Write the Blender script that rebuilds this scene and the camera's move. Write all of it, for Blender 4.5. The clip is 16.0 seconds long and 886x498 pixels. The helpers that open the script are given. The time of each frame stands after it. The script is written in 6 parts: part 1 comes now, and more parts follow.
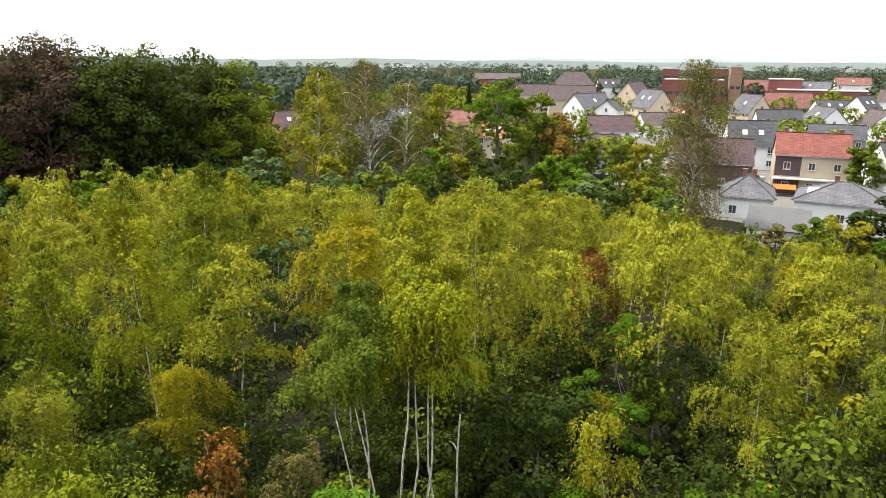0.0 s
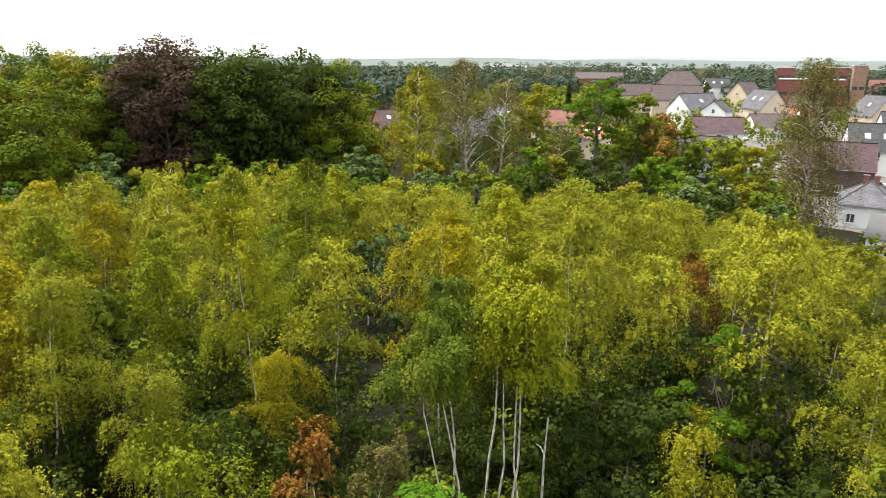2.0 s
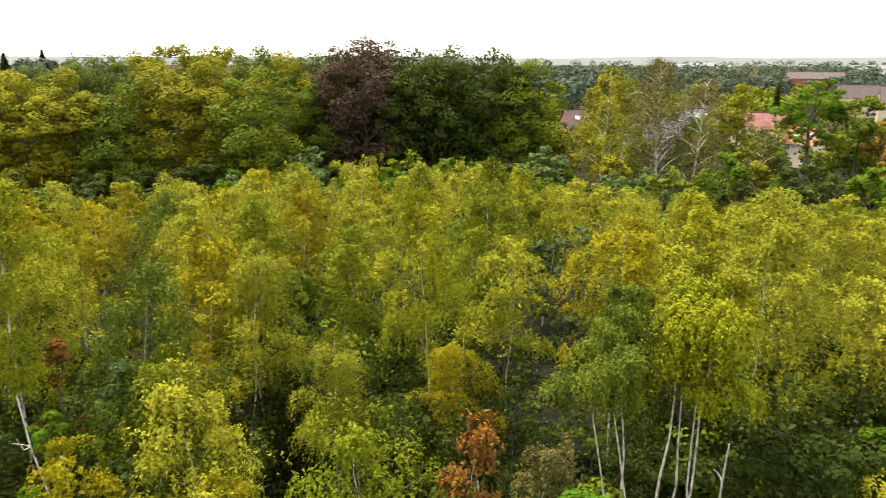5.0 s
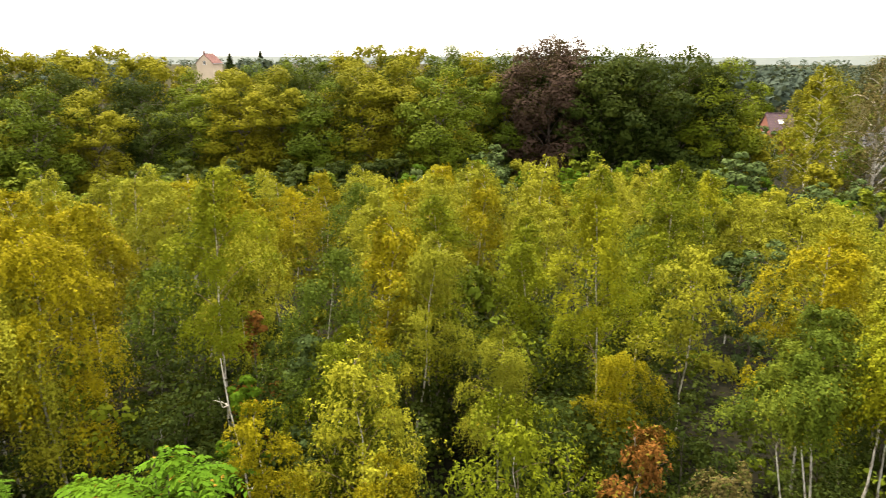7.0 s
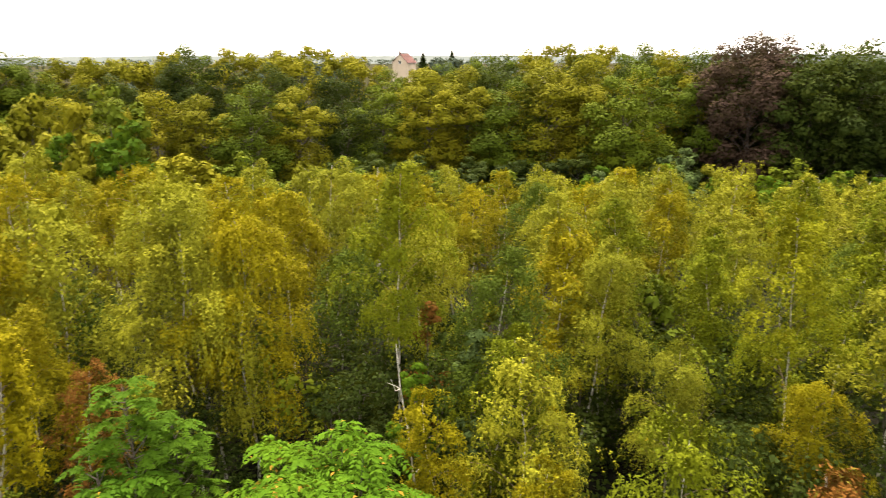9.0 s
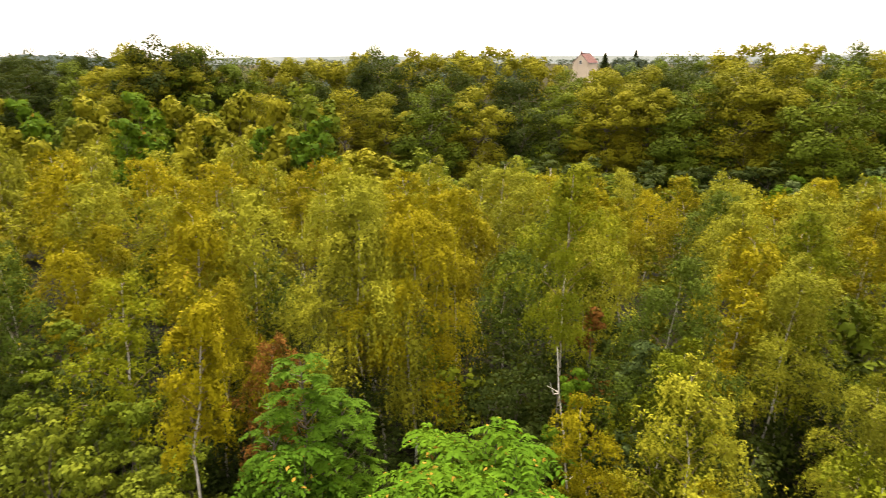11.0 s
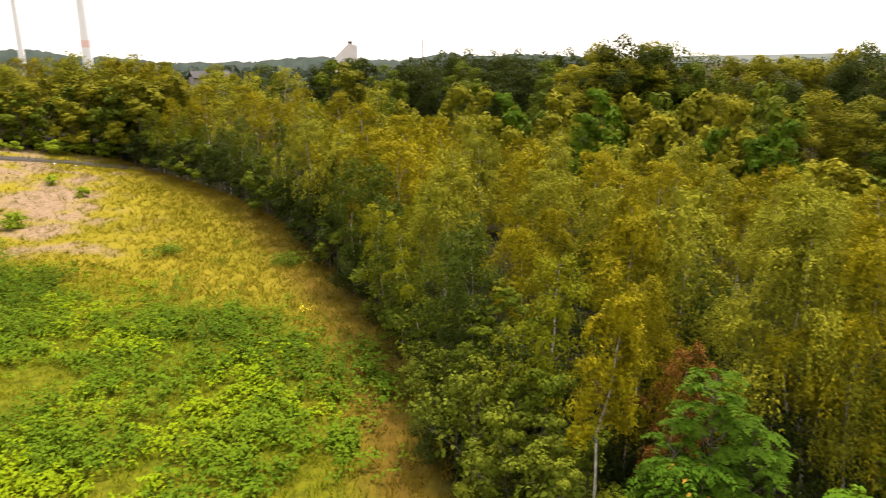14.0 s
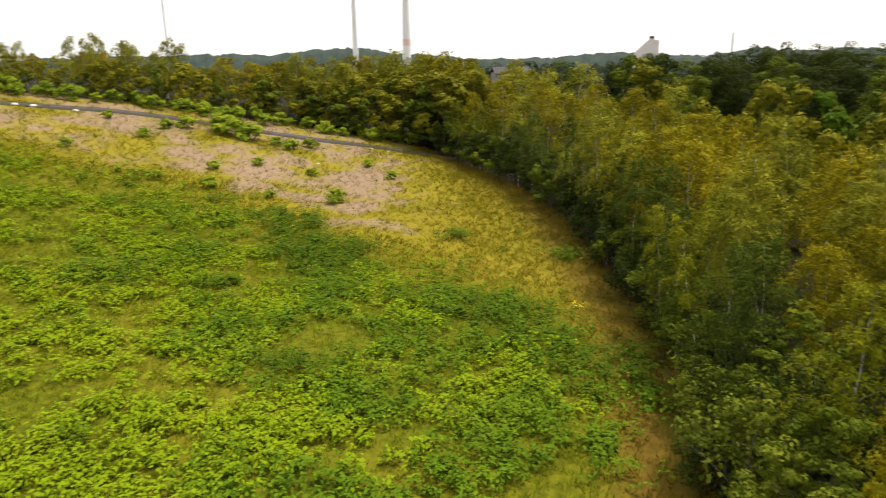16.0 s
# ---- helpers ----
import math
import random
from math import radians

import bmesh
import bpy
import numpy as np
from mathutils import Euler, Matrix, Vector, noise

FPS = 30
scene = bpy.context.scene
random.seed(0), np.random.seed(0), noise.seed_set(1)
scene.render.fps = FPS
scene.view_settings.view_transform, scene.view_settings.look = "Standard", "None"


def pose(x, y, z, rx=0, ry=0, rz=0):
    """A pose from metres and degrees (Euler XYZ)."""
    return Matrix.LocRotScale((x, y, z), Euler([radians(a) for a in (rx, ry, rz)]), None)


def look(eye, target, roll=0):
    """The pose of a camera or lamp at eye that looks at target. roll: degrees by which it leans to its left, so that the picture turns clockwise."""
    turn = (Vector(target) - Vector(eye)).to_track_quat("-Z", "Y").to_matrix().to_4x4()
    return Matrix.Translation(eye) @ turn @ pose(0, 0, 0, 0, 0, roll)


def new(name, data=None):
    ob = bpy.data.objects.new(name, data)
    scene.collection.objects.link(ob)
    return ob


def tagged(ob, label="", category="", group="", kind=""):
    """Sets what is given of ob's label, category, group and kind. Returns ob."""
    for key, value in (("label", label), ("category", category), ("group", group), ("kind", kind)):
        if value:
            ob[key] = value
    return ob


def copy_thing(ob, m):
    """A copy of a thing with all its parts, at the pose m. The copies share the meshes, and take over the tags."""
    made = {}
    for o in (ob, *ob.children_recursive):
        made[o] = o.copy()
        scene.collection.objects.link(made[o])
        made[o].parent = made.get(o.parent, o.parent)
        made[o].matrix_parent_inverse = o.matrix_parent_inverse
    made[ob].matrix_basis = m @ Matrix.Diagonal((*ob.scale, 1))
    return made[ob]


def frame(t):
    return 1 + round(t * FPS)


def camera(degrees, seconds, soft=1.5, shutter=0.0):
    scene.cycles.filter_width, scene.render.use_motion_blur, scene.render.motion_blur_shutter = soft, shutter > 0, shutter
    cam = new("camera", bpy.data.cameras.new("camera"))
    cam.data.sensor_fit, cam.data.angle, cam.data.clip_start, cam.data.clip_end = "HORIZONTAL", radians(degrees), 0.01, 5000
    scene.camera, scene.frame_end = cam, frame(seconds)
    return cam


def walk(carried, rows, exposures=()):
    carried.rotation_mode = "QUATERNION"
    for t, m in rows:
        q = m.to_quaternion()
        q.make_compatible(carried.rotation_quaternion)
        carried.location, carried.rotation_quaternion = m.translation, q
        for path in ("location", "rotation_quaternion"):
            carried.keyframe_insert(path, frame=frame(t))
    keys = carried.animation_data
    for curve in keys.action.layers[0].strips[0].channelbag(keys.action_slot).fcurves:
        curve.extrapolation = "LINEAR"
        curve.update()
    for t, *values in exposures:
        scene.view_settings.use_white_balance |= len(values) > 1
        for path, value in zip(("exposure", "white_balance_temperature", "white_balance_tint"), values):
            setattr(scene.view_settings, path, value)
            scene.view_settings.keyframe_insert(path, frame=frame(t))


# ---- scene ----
# The camera hovers 16 m over the slope and turns to its left: seconds, heading (left of north), downward tilt, lean.
cam = camera(65.29, 16.0, 1.0, 0.48)
EYE = Vector((0.0, 0.0, 16.0))
PATH = [
    (0.0, 0.00, 15.23, 0.50),
    (0.5, 0.35, 15.21, 0.41),
    (1.0, 1.51, 15.28, 0.41),
    (1.5, 5.46, 15.32, 0.37),
    (2.0, 7.99, 15.35, 0.39),
    (2.5, 10.39, 15.47, 0.45),
    (3.0, 12.76, 15.41, 0.36),
    (3.5, 15.00, 15.43, 0.09),
    (3.7, 15.82, 15.43, 0.08),
    (5.8, 29.15, 15.47, 0.18),
    (6.0, 30.67, 15.48, 0.18),
    (6.5, 34.43, 15.51, -0.03),
    (7.0, 38.22, 15.51, 0.04),
    (7.5, 41.41, 15.51, -0.05),
    (8.0, 44.56, 15.52, -0.15),
    (8.5, 48.87, 15.51, -0.12),
    (9.0, 53.25, 15.55, -0.14),
    (9.2, 54.92, 15.55, -0.14),
    (11.3, 70.45, 15.52, -0.16),
    (11.5, 72.64, 15.52, -0.16),
    (12.0, 78.29, 15.51, -0.28),
    (12.5, 84.22, 15.58, -0.40),
    (13.0, 92.65, 15.54, -0.38),
    (13.5, 98.90, 15.49, -0.52),
    (14.0, 103.62, 15.46, -0.46),
    (14.5, 108.74, 15.51, -0.44),
    (15.0, 114.40, 15.51, -0.52),
    (15.5, 121.19, 15.52, -0.70),
    (16.0, 127.20, 15.52, -0.84),
]


def aim(heading, tilt, lean):
    return pose(*EYE, 90 - tilt, 0, heading) @ pose(0, 0, 0, 0, 0, lean)


EXPOSURE = (
    (0.0, 1.62, 6450, 10), (3.5, 1.80, 6650, 11), (7.0, 1.96, 7250, 13), (9.0, 1.90, 7300, 14), (11.5, 1.76, 7500, 17), (12.5, 1.62, 7550, 17), (14.5, 1.18, 7300, 16), (16.0, 0.86, 7000, 13),
)
walk(cam, [(t, aim(h, d, l)) for t, h, d, l in PATH], EXPOSURE)

# ---- light: a bright, thinly overcast sky and a veiled high sun ----
SUN_HEIGHT, SUN_HEADING = radians(66), radians(72)
world = bpy.data.worlds.new("sky")
scene.world = world
world.use_nodes = True
wn, wl = world.node_tree.nodes, world.node_tree.links
wn.clear()
w_out = wn.new("ShaderNodeOutputWorld")
w_bg = wn.new("ShaderNodeBackground")
w_sky = wn.new("ShaderNodeTexSky")
w_sky.sky_type, w_sky.sun_disc = "NISHITA", False
w_sky.sun_elevation, w_sky.sun_rotation = SUN_HEIGHT, -SUN_HEADING
w_sky.dust_density, w_sky.air_density = 3.0, 1.0
w_map = wn.new("ShaderNodeTexCoord")
w_noise = wn.new("ShaderNodeTexNoise")
w_scale = wn.new("ShaderNodeMapping")
w_scale.inputs["Scale"].default_value = (1.5, 1.5, 6.0)
w_noise.inputs["Scale"].default_value, w_noise.inputs["Detail"].default_value = 1.6, 5.0
w_cloud = wn.new("ShaderNodeValToRGB")
w_cloud.color_ramp.elements[0].position, w_cloud.color_ramp.elements[0].color = 0.36, (9.3, 9.8, 10.0, 1)
w_cloud.color_ramp.elements[1].position, w_cloud.color_ramp.elements[1].color = 0.62, (11.5, 11.4, 11.0, 1)
w_mix = wn.new("ShaderNodeMixRGB")
w_mix.inputs["Fac"].default_value = 0.86
w_bg.inputs["Strength"].default_value = 0.055
wl.new(w_map.outputs["Generated"], w_scale.inputs["Vector"])
wl.new(w_scale.outputs["Vector"], w_noise.inputs["Vector"])
wl.new(w_noise.outputs["Fac"], w_cloud.inputs["Fac"])
wl.new(w_sky.outputs["Color"], w_mix.inputs["Color1"])
wl.new(w_cloud.outputs["Color"], w_mix.inputs["Color2"])
w_sep = wn.new("ShaderNodeSeparateXYZ")  # an overcast sky is brightest overhead
w_rise = wn.new("ShaderNodeMath")
w_rise.operation = "MULTIPLY_ADD"
w_rise.inputs[1].default_value, w_rise.inputs[2].default_value = 1.7, 1.28
w_clip = wn.new("ShaderNodeMath")
w_clip.operation = "MAXIMUM"
w_gain = wn.new("ShaderNodeMixRGB")
w_gain.blend_type = "MULTIPLY"
w_gain.inputs["Fac"].default_value = 1.0
wl.new(w_map.outputs["Generated"], w_sep.inputs["Vector"])
wl.new(w_sep.outputs["Z"], w_clip.inputs[0])
w_clip.inputs[1].default_value = 0.0
wl.new(w_clip.outputs[0], w_rise.inputs[0])
wl.new(w_mix.outputs["Color"], w_gain.inputs["Color1"])
wl.new(w_rise.outputs[0], w_gain.inputs["Color2"])
wl.new(w_gain.outputs["Color"], w_bg.inputs["Color"])
wl.new(w_bg.outputs["Background"], w_out.inputs["Surface"])
sun_data = bpy.data.lights.new("sun", "SUN")
sun_data.energy, sun_data.angle, sun_data.color = 4.4, radians(10), (1.0, 0.91, 0.75)
sun = new("sun", sun_data)
sun.matrix_world = look(
    (0, 0, 300),
    (math.sin(SUN_HEADING) * 300 * math.cos(SUN_HEIGHT), -math.cos(SUN_HEADING) * 300 * math.cos(SUN_HEIGHT), 300 - 300 * math.sin(SUN_HEIGHT)),
)


# ---- materials ----
def material(name, rough=0.8, metal=0.0):
    m = bpy.data.materials.new(name)
    m.use_nodes = True
    bsdf = m.node_tree.nodes["Principled BSDF"]
    bsdf.inputs["Roughness"].default_value = rough
    bsdf.inputs["Metallic"].default_value = metal
    bsdf.inputs["Specular IOR Level"].default_value = 0.15 if rough > 0.6 else 0.5
    return m, m.node_tree.nodes, m.node_tree.links, bsdf


def ramp(nodes, stops):
    r = nodes.new("ShaderNodeValToRGB")
    e = r.color_ramp.elements
    while len(e) < len(stops):
        e.new(0.5)
    for k, (p, c) in zip(e, stops):
        k.position, k.color = p, (*c, 1)
    return r


def noise_node(nodes, links, scale, detail=4.0, coord="Object"):
    tc = nodes.new("ShaderNodeTexCoord")
    n = nodes.new("ShaderNodeTexNoise")
    n.inputs["Scale"].default_value, n.inputs["Detail"].default_value = scale, detail
    links.new(tc.outputs[coord], n.inputs["Vector"])
    return n


def mixed(nodes, links, fac, a, b, mode="MIX"):
    m = nodes.new("ShaderNodeMixRGB")
    m.blend_type = mode
    for socket, v in (("Fac", fac), ("Color1", a), ("Color2", b)):
        if isinstance(v, (int, float)):
            m.inputs[socket].default_value = v
        elif isinstance(v, tuple):
            m.inputs[socket].default_value = (*v, 1)
        else:
            links.new(v, m.inputs[socket])
    return m.outputs["Color"]


def leaf_material(name, dark, mid, light, odd=None, odd_share=0.0, glow_through=0.13, single=0.16):
    """Leaves: each leaf, each tree and patches of a crown differ a little; part of the light passes through."""
    dark, light = tuple(0.5 * a + 0.4 * b for a, b in zip(dark, mid)), tuple(0.6 * a + 0.4 * b for a, b in zip(light, mid))
    dark, mid, light = (tuple(v * 0.41 for v in c) for c in (dark, mid, light))
    m, nodes, links, bsdf = material(name, 0.8)
    geo = nodes.new("ShaderNodeNewGeometry")
    info = nodes.new("ShaderNodeObjectInfo")
    each = ramp(nodes, [(0.0, dark), (0.5, mid), (1.0, light)])
    fine, wide = noise_node(nodes, links, 1.6, 3.0), noise_node(nodes, links, 0.22, 3.0)
    patch = nodes.new("ShaderNodeMath")
    patch.operation = "MULTIPLY_ADD"
    links.new(fine.outputs["Fac"], patch.inputs[0])
    patch.inputs[1].default_value = 0.35
    part_ = nodes.new("ShaderNodeMath")
    part_.operation = "MULTIPLY"
    links.new(wide.outputs["Fac"], part_.inputs[0])
    part_.inputs[1].default_value = 0.65
    links.new(part_.outputs[0], patch.inputs[2])
    add = nodes.new("ShaderNodeMath")
    add.operation = "MULTIPLY_ADD"
    links.new(geo.outputs["Random Per Island"], add.inputs[0])
    add.inputs[1].default_value = single
    sub = nodes.new("ShaderNodeMath")
    sub.operation = "MULTIPLY_ADD"
    links.new(patch.outputs[0], sub.inputs[0])
    sub.inputs[1].default_value, sub.inputs[2].default_value = 2.0, -0.86
    own = nodes.new("ShaderNodeMath")
    own.operation = "MULTIPLY_ADD"
    links.new(info.outputs["Random"], own.inputs[0])
    own.inputs[1].default_value = 0.54
    links.new(sub.outputs[0], own.inputs[2])
    links.new(own.outputs[0], add.inputs[2])
    links.new(add.outputs[0], each.inputs["Fac"])
    color = each.outputs["Color"]
    if odd:
        pick = nodes.new("ShaderNodeMath")
        pick.operation = "GREATER_THAN"
        frac = nodes.new("ShaderNodeMath")
        frac.operation = "FRACT"
        mul = nodes.new("ShaderNodeMath")
        mul.operation = "MULTIPLY"
        mul.inputs[1].default_value = 37.0
        links.new(geo.outputs["Random Per Island"], mul.inputs[0])
        links.new(mul.outputs[0], frac.inputs[0])
        links.new(frac.outputs[0], pick.inputs[0])
        pick.inputs[1].default_value = 1.0 - odd_share
        color = mixed(nodes, links, pick.outputs[0], color, tuple(v * 0.38 for v in odd))
    links.new(color, bsdf.inputs["Base Color"])
    bsdf.inputs["Specular IOR Level"].default_value = 0.05
    thin = nodes.new("ShaderNodeBsdfTranslucent")
    links.new(mixed(nodes, links, 0.5, color, (0.08, 0.092, 0.008)), thin.inputs["Color"])
    both = nodes.new("ShaderNodeMixShader")
    both.inputs["Fac"].default_value = glow_through
    links.new(bsdf.outputs[0], both.inputs[1])
    links.new(thin.outputs[0], both.inputs[2])
    links.new(both.outputs[0], nodes["Material Output"].inputs["Surface"])
    return m


def plain_material(name, a, b, scale=3.0, rough=0.8, metal=0.0, bump=0.0, own=0.0, coord="Object"):
    """Two tones mixed by coarse and fine noise, with a fine relief; own: how far each object differs in tone."""
    m, nodes, links, bsdf = material(name, rough, metal)
    coarse, fine = noise_node(nodes, links, scale, 5.0, coord), noise_node(nodes, links, scale * 9, 3.0, coord)
    a, b = (tuple(v * 0.75 for v in c) for c in (a, b))
    r = ramp(nodes, [(0.3, a), (0.7, b)])
    links.new(mixed(nodes, links, 0.35, coarse.outputs["Fac"], fine.outputs["Fac"]), r.inputs["Fac"])
    color = r.outputs["Color"]
    if own:
        info = nodes.new("ShaderNodeObjectInfo")
        tone = ramp(nodes, [(0.0, (1 - own,) * 3), (1.0, (1 + own, 1 + own, 1 + own * 0.8))])
        links.new(info.outputs["Random"], tone.inputs["Fac"])
        color = mixed(nodes, links, 1.0, color, tone.outputs["Color"], "MULTIPLY")
    links.new(color, bsdf.inputs["Base Color"])
    if bump:
        b_ = nodes.new("ShaderNodeBump")
        b_.inputs["Strength"].default_value, b_.inputs["Distance"].default_value = bump, 0.03
        links.new(fine.outputs["Fac"], b_.inputs["Height"])
        links.new(b_.outputs["Normal"], bsdf.inputs["Normal"])
    return m


BIRCH_LEAF = leaf_material("birch_leaf", (0.05819, 0.1035, 0.005173), (0.2004, 0.2328, 0.007759), (0.4656, 0.4268, 0.01552), (0.38, 0.30, 0.012), 0.006)
BIRCH_PALE = leaf_material("birch_leaf_pale", (0.1665, 0.1947, 0.01628), (0.333, 0.3407, 0.02278), (0.5688, 0.5355, 0.04231), glow_through=0.2)
BIRCH_GREEN = leaf_material("birch_leaf_green", (0.033, 0.0682, 0.0066), (0.0935, 0.1375, 0.011), (0.22, 0.253, 0.0198), (0.36, 0.28, 0.012), 0.01)
BIRCH_GOLD = leaf_material("birch_leaf_yellow", (0.1366, 0.1298, 0.004099), (0.3143, 0.2733, 0.006832), (0.5876, 0.4782, 0.01366), (0.36, 0.22, 0.012), 0.008, 0.2)
BROAD_LEAF = leaf_material("broad_leaf", (0.04283, 0.08565, 0.007342), (0.1224, 0.1713, 0.009789), (0.2692, 0.2937, 0.01469))
# dark green leaves, lowered further in colour to stand in for shade
SHADE_DARK_LEAF = leaf_material("shade_dark_leaf", (0.015, 0.031, 0.0055), (0.04, 0.064, 0.0085), (0.088, 0.113, 0.0125), glow_through=0.2)
OLIVE_LEAF = leaf_material("olive_leaf", (0.1142, 0.1344, 0.009408), (0.2688, 0.2621, 0.01344), (0.457, 0.3898, 0.02016), glow_through=0.2)
FRESH_LEAF = leaf_material("fresh_leaf", (0.036, 0.102, 0.006), (0.108, 0.216, 0.0096), (0.252, 0.36, 0.0144), (0.40, 0.22, 0.02), 0.015, 0.4)
GREY_LEAF = leaf_material("grey_leaf", (0.0504, 0.0936, 0.0264), (0.102, 0.156, 0.0432), (0.192, 0.24, 0.084))
COPPER_LEAF = leaf_material("copper_leaf", (0.0368, 0.023, 0.01955), (0.0782, 0.046, 0.0345), (0.138, 0.0897, 0.0575), glow_through=0.15)
HAZEL_LEAF = leaf_material("hazel_leaf", (0.075, 0.112, 0.012), (0.18, 0.23, 0.018), (0.36, 0.39, 0.03), glow_through=0.2)
RUST_LEAF = leaf_material("rust_leaf", (0.12, 0.05, 0.012), (0.24, 0.097, 0.018), (0.36, 0.17, 0.03), (0.22, 0.18, 0.02), 0.14)
BROWN_LEAF = leaf_material("browning_leaf", (0.10, 0.085, 0.025), (0.19, 0.15, 0.05), (0.28, 0.22, 0.09), (0.10, 0.13, 0.02), 0.25)
ORANGE_LEAF = leaf_material("orange_leaf", (0.12, 0.075, 0.012), (0.26, 0.13, 0.02), (0.36, 0.2, 0.03), (0.12, 0.15, 0.02), 0.3)
BARK = plain_material("bark", (0.05, 0.042, 0.034), (0.13, 0.11, 0.09), 6.0, 0.9, bump=0.6)
TWIG = plain_material("twig", (0.08, 0.06, 0.04), (0.17, 0.13, 0.09), 9.0, 0.9)


def birch_bark():
    m, nodes, links, bsdf = material("birch_bark", 0.7)
    tc = nodes.new("ShaderNodeTexCoord")
    mp = nodes.new("ShaderNodeMapping")
    mp.inputs["Scale"].default_value = (9, 9, 2.2)
    links.new(tc.outputs["Object"], mp.inputs["Vector"])
    n = nodes.new("ShaderNodeTexNoise")
    n.inputs["Scale"].default_value, n.inputs["Detail"].default_value = 1.6, 4.0
    links.new(mp.outputs["Vector"], n.inputs["Vector"])
    r = ramp(nodes, [(0.35, (0.09, 0.075, 0.06)), (0.45, (0.27, 0.25, 0.22)), (0.72, (0.46, 0.435, 0.39))])
    links.new(n.outputs["Fac"], r.inputs["Fac"])
    links.new(r.outputs["Color"], bsdf.inputs["Base Color"])
    return m


BIRCH_BARK = birch_bark()


# ---- helpers for meshes ----
def link_mesh(name, verts, faces, mats, parent=None, label="", index=None, smooth=False):
    """One mesh object from arrays of corners and of faces (all of one size)."""
    verts, faces = np.asarray(verts, np.float32), np.asarray(faces, np.int32)
    me = bpy.data.meshes.new(name)
    n, k = faces.shape
    me.vertices.add(len(verts))
    me.vertices.foreach_set("co", verts.ravel())
    me.loops.add(n * k)
    me.loops.foreach_set("vertex_index", faces.ravel())
    me.polygons.add(n)
    me.polygons.foreach_set("loop_start", np.arange(n, dtype=np.int32) * k)
    for m in mats if isinstance(mats, (list, tuple)) else [mats]:
        me.materials.append(m)
    if index is not None:
        me.polygons.foreach_set("material_index", np.asarray(index, np.int32))
    if smooth:
        me.polygons.foreach_set("use_smooth", np.ones(n, bool))
    me.update(calc_edges=True)
    ob = new(name, me)
    if parent:
        ob.parent = parent
    if label:
        tagged(ob, label)
    return ob


def part(name, bm, mat, parent, label="", smooth=False):
    me = bpy.data.meshes.new(name)
    bm.to_mesh(me)
    bm.free()
    for m in mat if isinstance(mat, (list, tuple)) else [mat]:
        me.materials.append(m)
    if smooth:
        for p in me.polygons:
            p.use_smooth = True
    ob = new(name, me)
    ob.parent = parent
    if label:
        tagged(ob, label)
    return ob


def box(bm, x0, x1, y0, y1, z0, z1, mat=0):
    v = [bm.verts.new(p) for p in ((x0, y0, z0), (x1, y0, z0), (x1, y1, z0), (x0, y1, z0), (x0, y0, z1), (x1, y0, z1), (x1, y1, z1), (x0, y1, z1))]
    for f in ((3, 2, 1, 0), (4, 5, 6, 7), (0, 1, 5, 4), (1, 2, 6, 5), (2, 3, 7, 6), (3, 0, 4, 7)):
        bm.faces.new([v[i] for i in f]).material_index = mat


def at(az, r):
    """A place r metres from under the camera, az degrees left of north."""
    return -math.sin(radians(az)) * r, math.cos(radians(az)) * r


def ease(v):
    v = min(1.0, max(0.0, v))
    return v * v * (3 - 2 * v)


def ground_z(x, y):
    """Height of the ground: a wooded slope that falls to the town, and a heath that climbs to a crest."""
    r, az = math.hypot(x, y), math.degrees(math.atan2(-x, y))
    az = az + 360 if az < -100 else az
    heath = ease((az - 98) / 20) * (1 - ease((az - 230) / 30))
    z = -7 * ease((r - 20) / 100) * (1 - heath) - 7 * ease((r - 200) / 200) * heath
    near = min(r, 112) + 6 * (1 - math.exp(-max(0, r - 112) / 6))
    u = near * math.cos(radians(az - 200))
    k = (u - 31) / 5
    climb = 0.22 * 5 * (k if k > 20 else math.log1p(math.exp(k)))
    z += climb * heath * (1 - ease((r - 170) / 200))
    z += 14 * ease((r - 175) / 70) * (1 - ease((r - 420) / 300)) * ease(1 - abs(az - 56) / 30)
    if r < 400:
        z += 0.35 * noise.noise((x * 0.05, y * 0.05, 0.0)) + 0.12 * noise.noise((x * 0.2, y * 0.2, 3.0))
    return z


EDGE = ((15, 101.0), (20, 102.5), (24, 104.2), (32, 107.3), (52, 113.9), (80, 120.2), (115, 129.0), (122, 175.0))


def wood_edge(r):
    """The heading at which, r metres out, the wood gives way to the heath."""
    return float(np.interp(r, [e[0] for e in EDGE], [e[1] for e in EDGE]))


CANOPY = ((-40, -0.240), (-22, -0.222), (-10, -0.195), (4, -0.188), (10, -0.178), (19, -0.150), (37, -0.146), (55, -0.157), (66, -0.147), (73, -0.142), (84, -0.122), (95, -0.100), (104, -0.083), (130, -0.05))


def canopy(az):
    """The slope, seen from the camera, at which the birch wood's back edge tops out."""
    return float(np.interp(az, [c[0] for c in CANOPY], [c[1] for c in CANOPY]))


